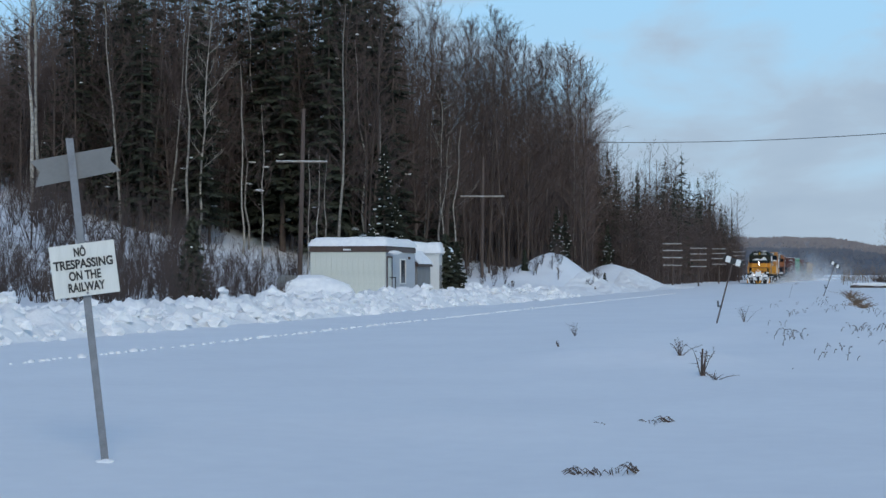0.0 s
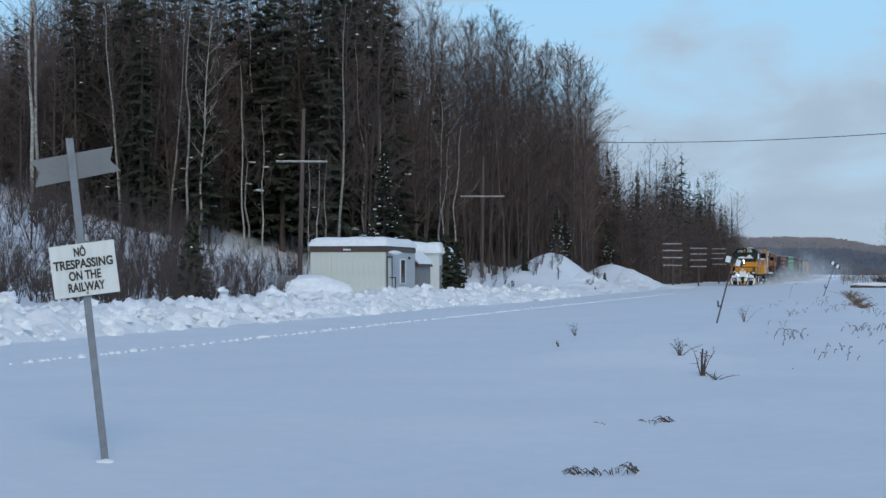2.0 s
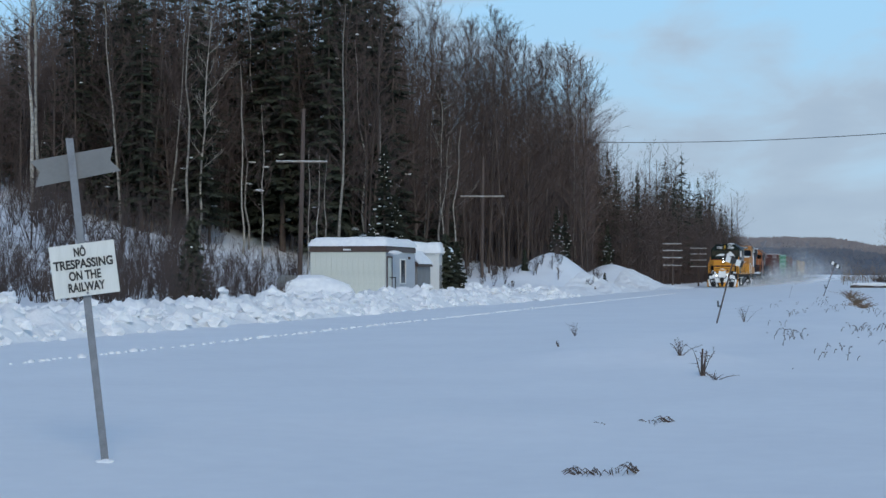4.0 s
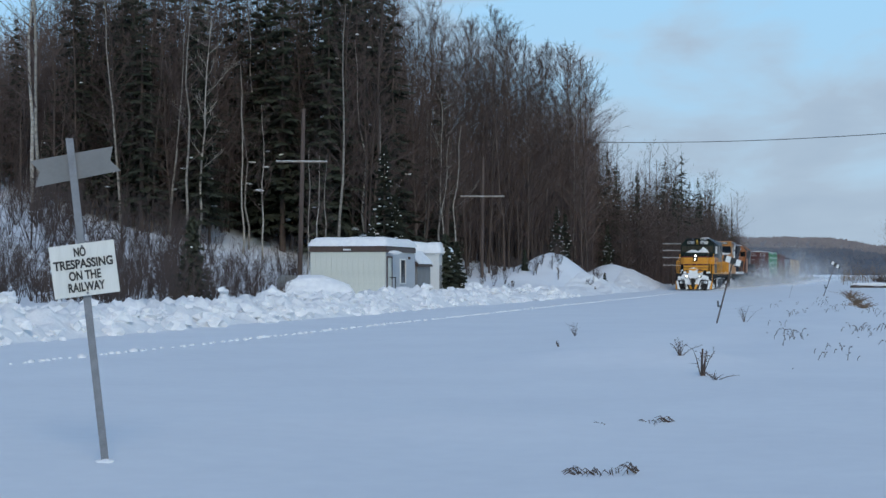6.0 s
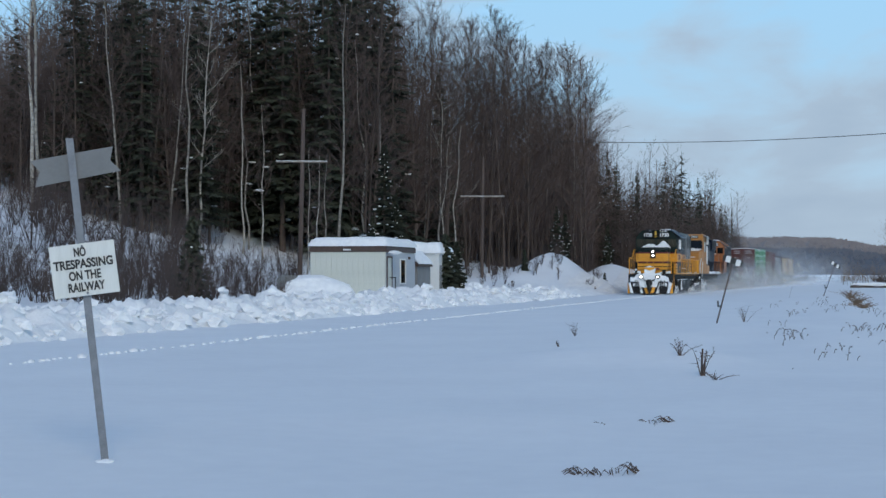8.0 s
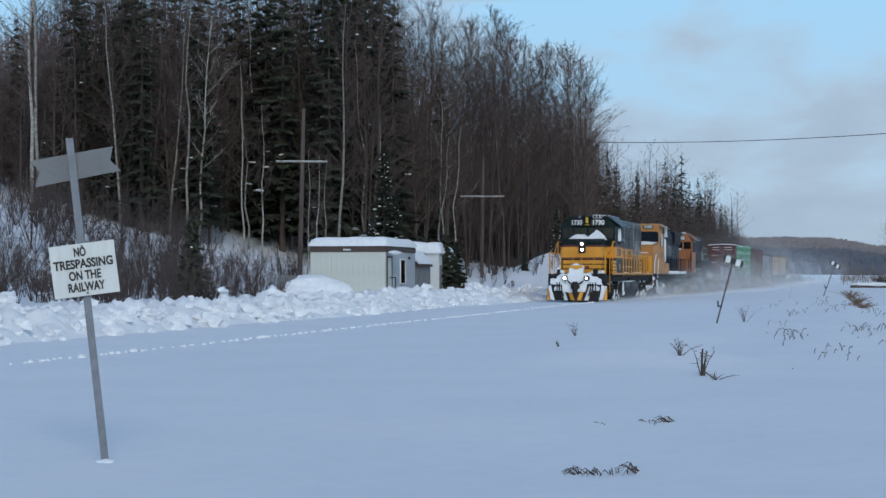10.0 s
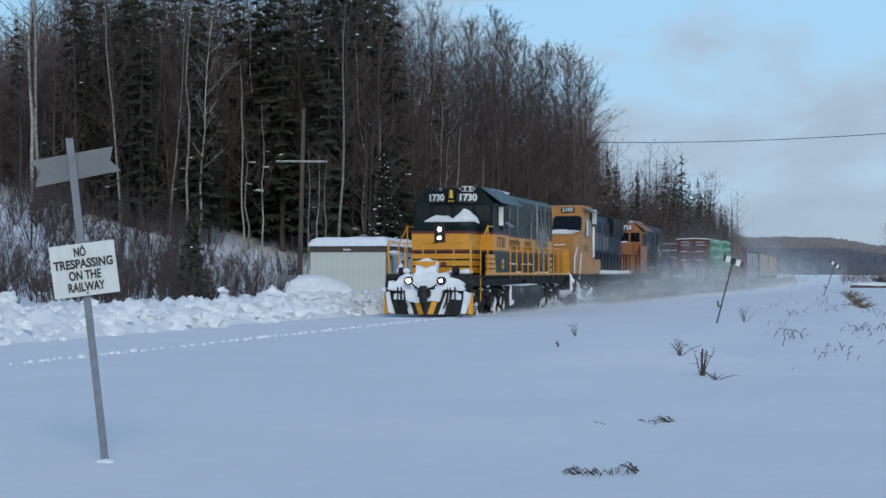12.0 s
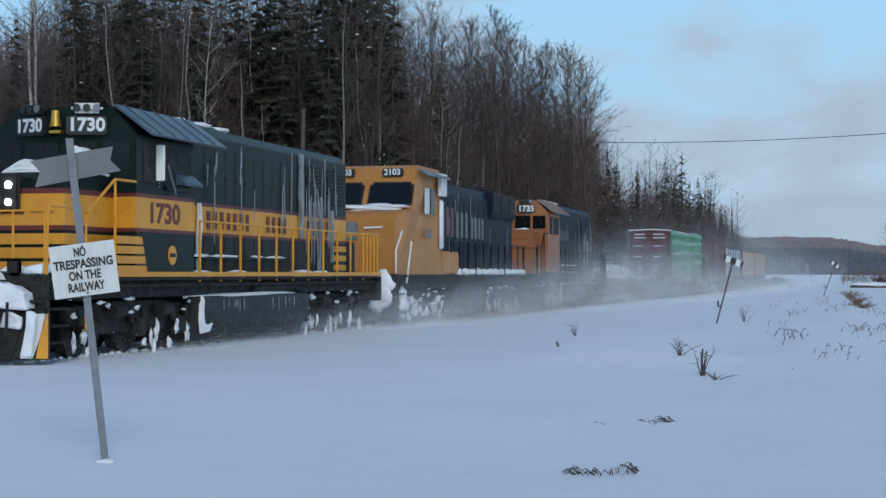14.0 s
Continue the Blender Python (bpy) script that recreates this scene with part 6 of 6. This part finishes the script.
def build_train():
    rows = ((0.0, hood_locomotive("lead_locomotive", "1730", True)), (20.98, wide_cab_locomotive()), (43.03, hood_locomotive("trailing_locomotive", "1735", False)),
            (64.0, flatcar(30.0)), (94.2, boxcar(25.0, BOX_BROWN, BOX_GREEN, "boxcar with brown ribbed end and frosted green side", True)),
            (119.2, boxcar(26.0, BOX_RED, BOX_RED, "dark red boxcar in blown snow")), (145.2, lumber_car(24.0, LUMBER_WRAP, "flat car stacked with wrapped pale lumber")),
            (169.2, lumber_car(24.0, LUMBER, "flat car stacked with tan lumber")), (193.2, lumber_car(24.0, LUMBER, "flat car stacked with tan lumber")))
    # the leading end stands further forward of the cab
    for ob in rows[0][1].children_recursive:
        if ob.location.length < 0.01 and not ob.name.startswith(("wheelset", "side_frame", "axle", "spring", "frozen", "brake", "pipe")):
            for v in ob.data.vertices:
                if v.co.y < 1.96:
                    v.co.y -= 1.15 if v.co.y < 1.8 else 0.55
    raise_roof(rows[0][1], 3.12, 1.12)
    raise_roof(rows[2][1], 3.12, 1.12)
    raise_roof(rows[1][1], 3.12, 1.20)
    for y, car in rows:
        car.location.y = y
        car.scale.x = 1.08 if "locomotive" in car.name else 1.0
        TRAIN.append(car)


build_train()


# ---- snow blown up by the train ----
def snow_dust_material():
    m = bpy.data.materials.new("snow_dust")
    m.use_nodes = True
    n, l = m.node_tree.nodes, m.node_tree.links
    n.remove(n["Principled BSDF"])
    a, b, mix = n.new("ShaderNodeBsdfDiffuse"), n.new("ShaderNodeBsdfTranslucent"), n.new("ShaderNodeMixShader")
    a.inputs[0].default_value = b.inputs[0].default_value = (0.95, 0.95, 0.96, 1)
    l.new(a.outputs[0], mix.inputs[1]), l.new(b.outputs[0], mix.inputs[2])
    clear, thin = n.new("ShaderNodeBsdfTransparent"), n.new("ShaderNodeMixShader")
    thin.inputs[0].default_value = 0.38
    l.new(clear.outputs[0], thin.inputs[1]), l.new(mix.outputs[0], thin.inputs[2]), l.new(thin.outputs[0], n["Material Output"].inputs[0])
    return m


def snow_spray(count, y0, y1, seed, height, side, drift, size):
    """A drifting sheet of tiny snow flakes, thickest at the rail, over a stretch of the train."""
    r = np.random.RandomState(seed)
    y = y0 + (y1 - y0) * r.rand(count)
    s = (y - y0) / (y1 - y0)
    puff = np.array([0.6 + 0.9 * noise.noise(Vector((v * 0.22, seed, 0))) for v in y])
    z = r.exponential(1.0, count) * (height[0] + (height[1] - height[0]) * s) * np.clip(0.55 + puff * 0.8, 0.25, 1.8)
    x = side[0] + (side[1] - side[0]) * s * r.rand(count) + r.normal(0, 0.45 + drift * s, count)
    # keep clear of the cars themselves
    inside = (np.abs(x) < 1.5) & (z > 0.5)
    x = np.where(inside, 1.55 + np.abs(r.normal(0, 0.5, count)), x)
    k = size[0] + (size[1] - size[0]) * r.rand(count) * (0.4 + 0.6 * s)
    c = np.stack([x, y, z + 0.02], 1)
    tri = r.normal(0, 1, (count, 3, 3))
    tri /= np.linalg.norm(tri, axis=2, keepdims=True)
    verts = (c[:, None, :] + tri * k[:, None, None]).reshape(-1, 3)
    me = bpy.data.meshes.new("snow_spray")
    me.from_pydata(verts.tolist(), [], np.arange(count * 3).reshape(-1, 3).tolist())
    me.materials.append(DUST)
    ob = tagged(new("snow_spray", me), "fine snow dust whirled up along the moving train", "blown snow", kind="stuff")
    ob.location = (TRACK_X, 0, 0)
    TRAIN.append(ob)


def veil_material():
    """Drifting snow fog: thick at the foot of the sheet, gone at its top, broken by billows."""
    m = bpy.data.materials.new("snow_fog")
    m.use_nodes = True
    n, l = m.node_tree.nodes, m.node_tree.links
    n.remove(n["Principled BSDF"])
    def maths(op, a, b):
        k = n.new("ShaderNodeMath")
        k.operation = op
        for i, v in enumerate((a, b)):
            if isinstance(v, (int, float)):
                k.inputs[i].default_value = v
            else:
                l.new(v, k.inputs[i])
        k.use_clamp = op != "POWER"
        return k.outputs[0]
    co, sep, mp, tex, ramp = n.new("ShaderNodeTexCoord"), n.new("ShaderNodeSeparateXYZ"), n.new("ShaderNodeMapping"), n.new("ShaderNodeTexNoise"), n.new("ShaderNodeMapRange")
    l.new(co.outputs["UV"], sep.inputs[0])
    mp.inputs["Scale"].default_value = (0.6, 0.16, 0.5)
    l.new(co.outputs["Object"], mp.inputs[0]), l.new(mp.outputs[0], tex.inputs["Vector"])
    tex.inputs["Scale"].default_value, tex.inputs["Detail"].default_value, tex.inputs["Roughness"].default_value = 1.0, 4, 0.55
    ramp.inputs[1].default_value, ramp.inputs[2].default_value, ramp.inputs[3].default_value, ramp.inputs[4].default_value = 0.28, 0.70, 0.30, 1.0
    l.new(tex.outputs[0], ramp.inputs[0])
    low = maths("POWER", maths("SUBTRACT", 1.0, sep.outputs["Y"]), 1.6)
    low = maths("MULTIPLY", low, maths("MULTIPLY", sep.outputs["Y"], 2.4))
    ends = maths("MULTIPLY", maths("MULTIPLY", sep.outputs["X"], 9.0), maths("MULTIPLY", maths("SUBTRACT", 1.0, sep.outputs["X"]), 4.0))
    fac = maths("MULTIPLY", maths("MULTIPLY", low, ramp.outputs[0]), maths("MULTIPLY", ends, 0.74))
    a, b, mix = n.new("ShaderNodeBsdfDiffuse"), n.new("ShaderNodeBsdfTranslucent"), n.new("ShaderNodeMixShader")
    a.inputs[0].default_value = b.inputs[0].default_value = (0.97, 0.97, 0.98, 1)
    clear, thin = n.new("ShaderNodeBsdfTransparent"), n.new("ShaderNodeMixShader")
    l.new(a.outputs[0], mix.inputs[1]), l.new(b.outputs[0], mix.inputs[2])
    l.new(fac, thin.inputs[0]), l.new(clear.outputs[0], thin.inputs[1]), l.new(mix.outputs[0], thin.inputs[2])
    l.new(thin.outputs[0], n["Material Output"].inputs[0])
    return m


def snow_veil(side, y0, y1, h0, h1, bulge, seed):
    """One wavy, leaning layer of the snow fog, riding along with the train."""
    vs, fs, uv = [], [], []
    nu, nv = 90, 8
    for i in range(nu + 1):
        u = i / nu
        y = y0 + (y1 - y0) * u
        h = (h0 + (h1 - h0) * min(1, u * 2.2)) * (1 + 0.30 * noise.noise(Vector((y * 0.12, seed, 0))))
        for j in range(nv + 1):
            v = j / nv
            foot = side + bulge * u
            x = foot + 0.5 * noise.noise(Vector((y * 0.15, v * 2, seed))) * (1 - 0.6 * v) - max(0.2, min(1.3 * h, foot - 2.0, 1.8)) * v * (1 if side > 0 else 0)
            vs.append((x, y, h * v + 0.01))
            uv.append((u, v))
    k = nv + 1
    fs = [(i * k + j, (i + 1) * k + j, (i + 1) * k + j + 1, i * k + j + 1) for i in range(nu) for j in range(nv)]
    ob = part("snow_cloud", (vs, fs), FOG, None, "", True)
    layer = ob.data.uv_layers.new(name="UVMap")
    for loop in ob.data.loops:
        layer.data[loop.index].uv = uv[loop.vertex_index]
    ob.visible_shadow = False
    ob.location = (TRACK_X, 0, 0)
    TRAIN.append(tagged(ob, "billowing cloud of fine snow trailing along the train", "blown snow", kind="stuff"))


DUST, FOG = snow_dust_material(), veil_material()
for k, (side, y0, y1, h0, h1, bulge) in enumerate(((1.85, 9, 60, 0.5, 2.6, 0.5), (2.2, 14, 95, 0.6, 3.4, 0.8), (2.8, 18, 130, 0.7, 3.2, 1.5), (2.0, 26, 120, 1.6, 5.2, 1.0), (3.6, 24, 170, 0.7, 3.0, 3.0), (5.0, 34, 150, 0.6, 2.2, 4.0), (1.9, 40, 260, 2.4, 8.5, 1.0), (2.6, 66, 300, 2.4, 8.0, 3.5), (7.0, 45, 220, 0.5, 2.0, 6.0), (4.5, 80, 360, 1.2, 6.5, 8.0), (-1.9, 40, 240, 2.5, 9.0, -3.0), (3.0, 24, 300, 0.7, 1.4, 1.2), (4.2, 30, 300, 0.6, 1.3, 2.0), (5.8, 38, 300, 0.5, 1.1, 3.0))):
    snow_veil(side, y0, y1, h0, h1, bulge, k + 1)
snow_spray(35000, 6, 24, 1, (0.08, 0.35), (1.2, 2.0), 0.35, (0.008, 0.022))
snow_spray(50000, 20, 66, 2, (0.25, 0.55), (1.4, 3.0), 0.6, (0.014, 0.032))
snow_spray(45000, 62, 130, 3, (0.5, 0.8), (1.4, 4.5), 1.0, (0.02, 0.045))
snow_spray(2500, 0.4, 8, 5, (0.08, 0.12), (1.6, 1.9), 0.1, (0.012, 0.025))


SPEED, START_Y = 15.9, 248.7


def motions():
    for t in TRAIN:
        x, y, z = t.location
        walk(t, [(k * 0.5, pose(x, START_Y - SPEED * k * 0.5 + y, z)) for k in range(29)])
    # the locomotives' wheels roll with the train: radius 0.51 m
    step = SPEED / 30 / 0.51
    for w in WHEELS[:12]:
        x, y, z = w.location
        walk(w, [(k / 30, Matrix.Translation((x, y, z)) @ Matrix.Rotation(step * k, 4, "X")) for k in range(421)])
    walk(clouds, [(0.0, pose(0, 0, 0)), (7.0, pose(40, 0, 0)), (14.0, pose(80, 0, 0))])


motions()
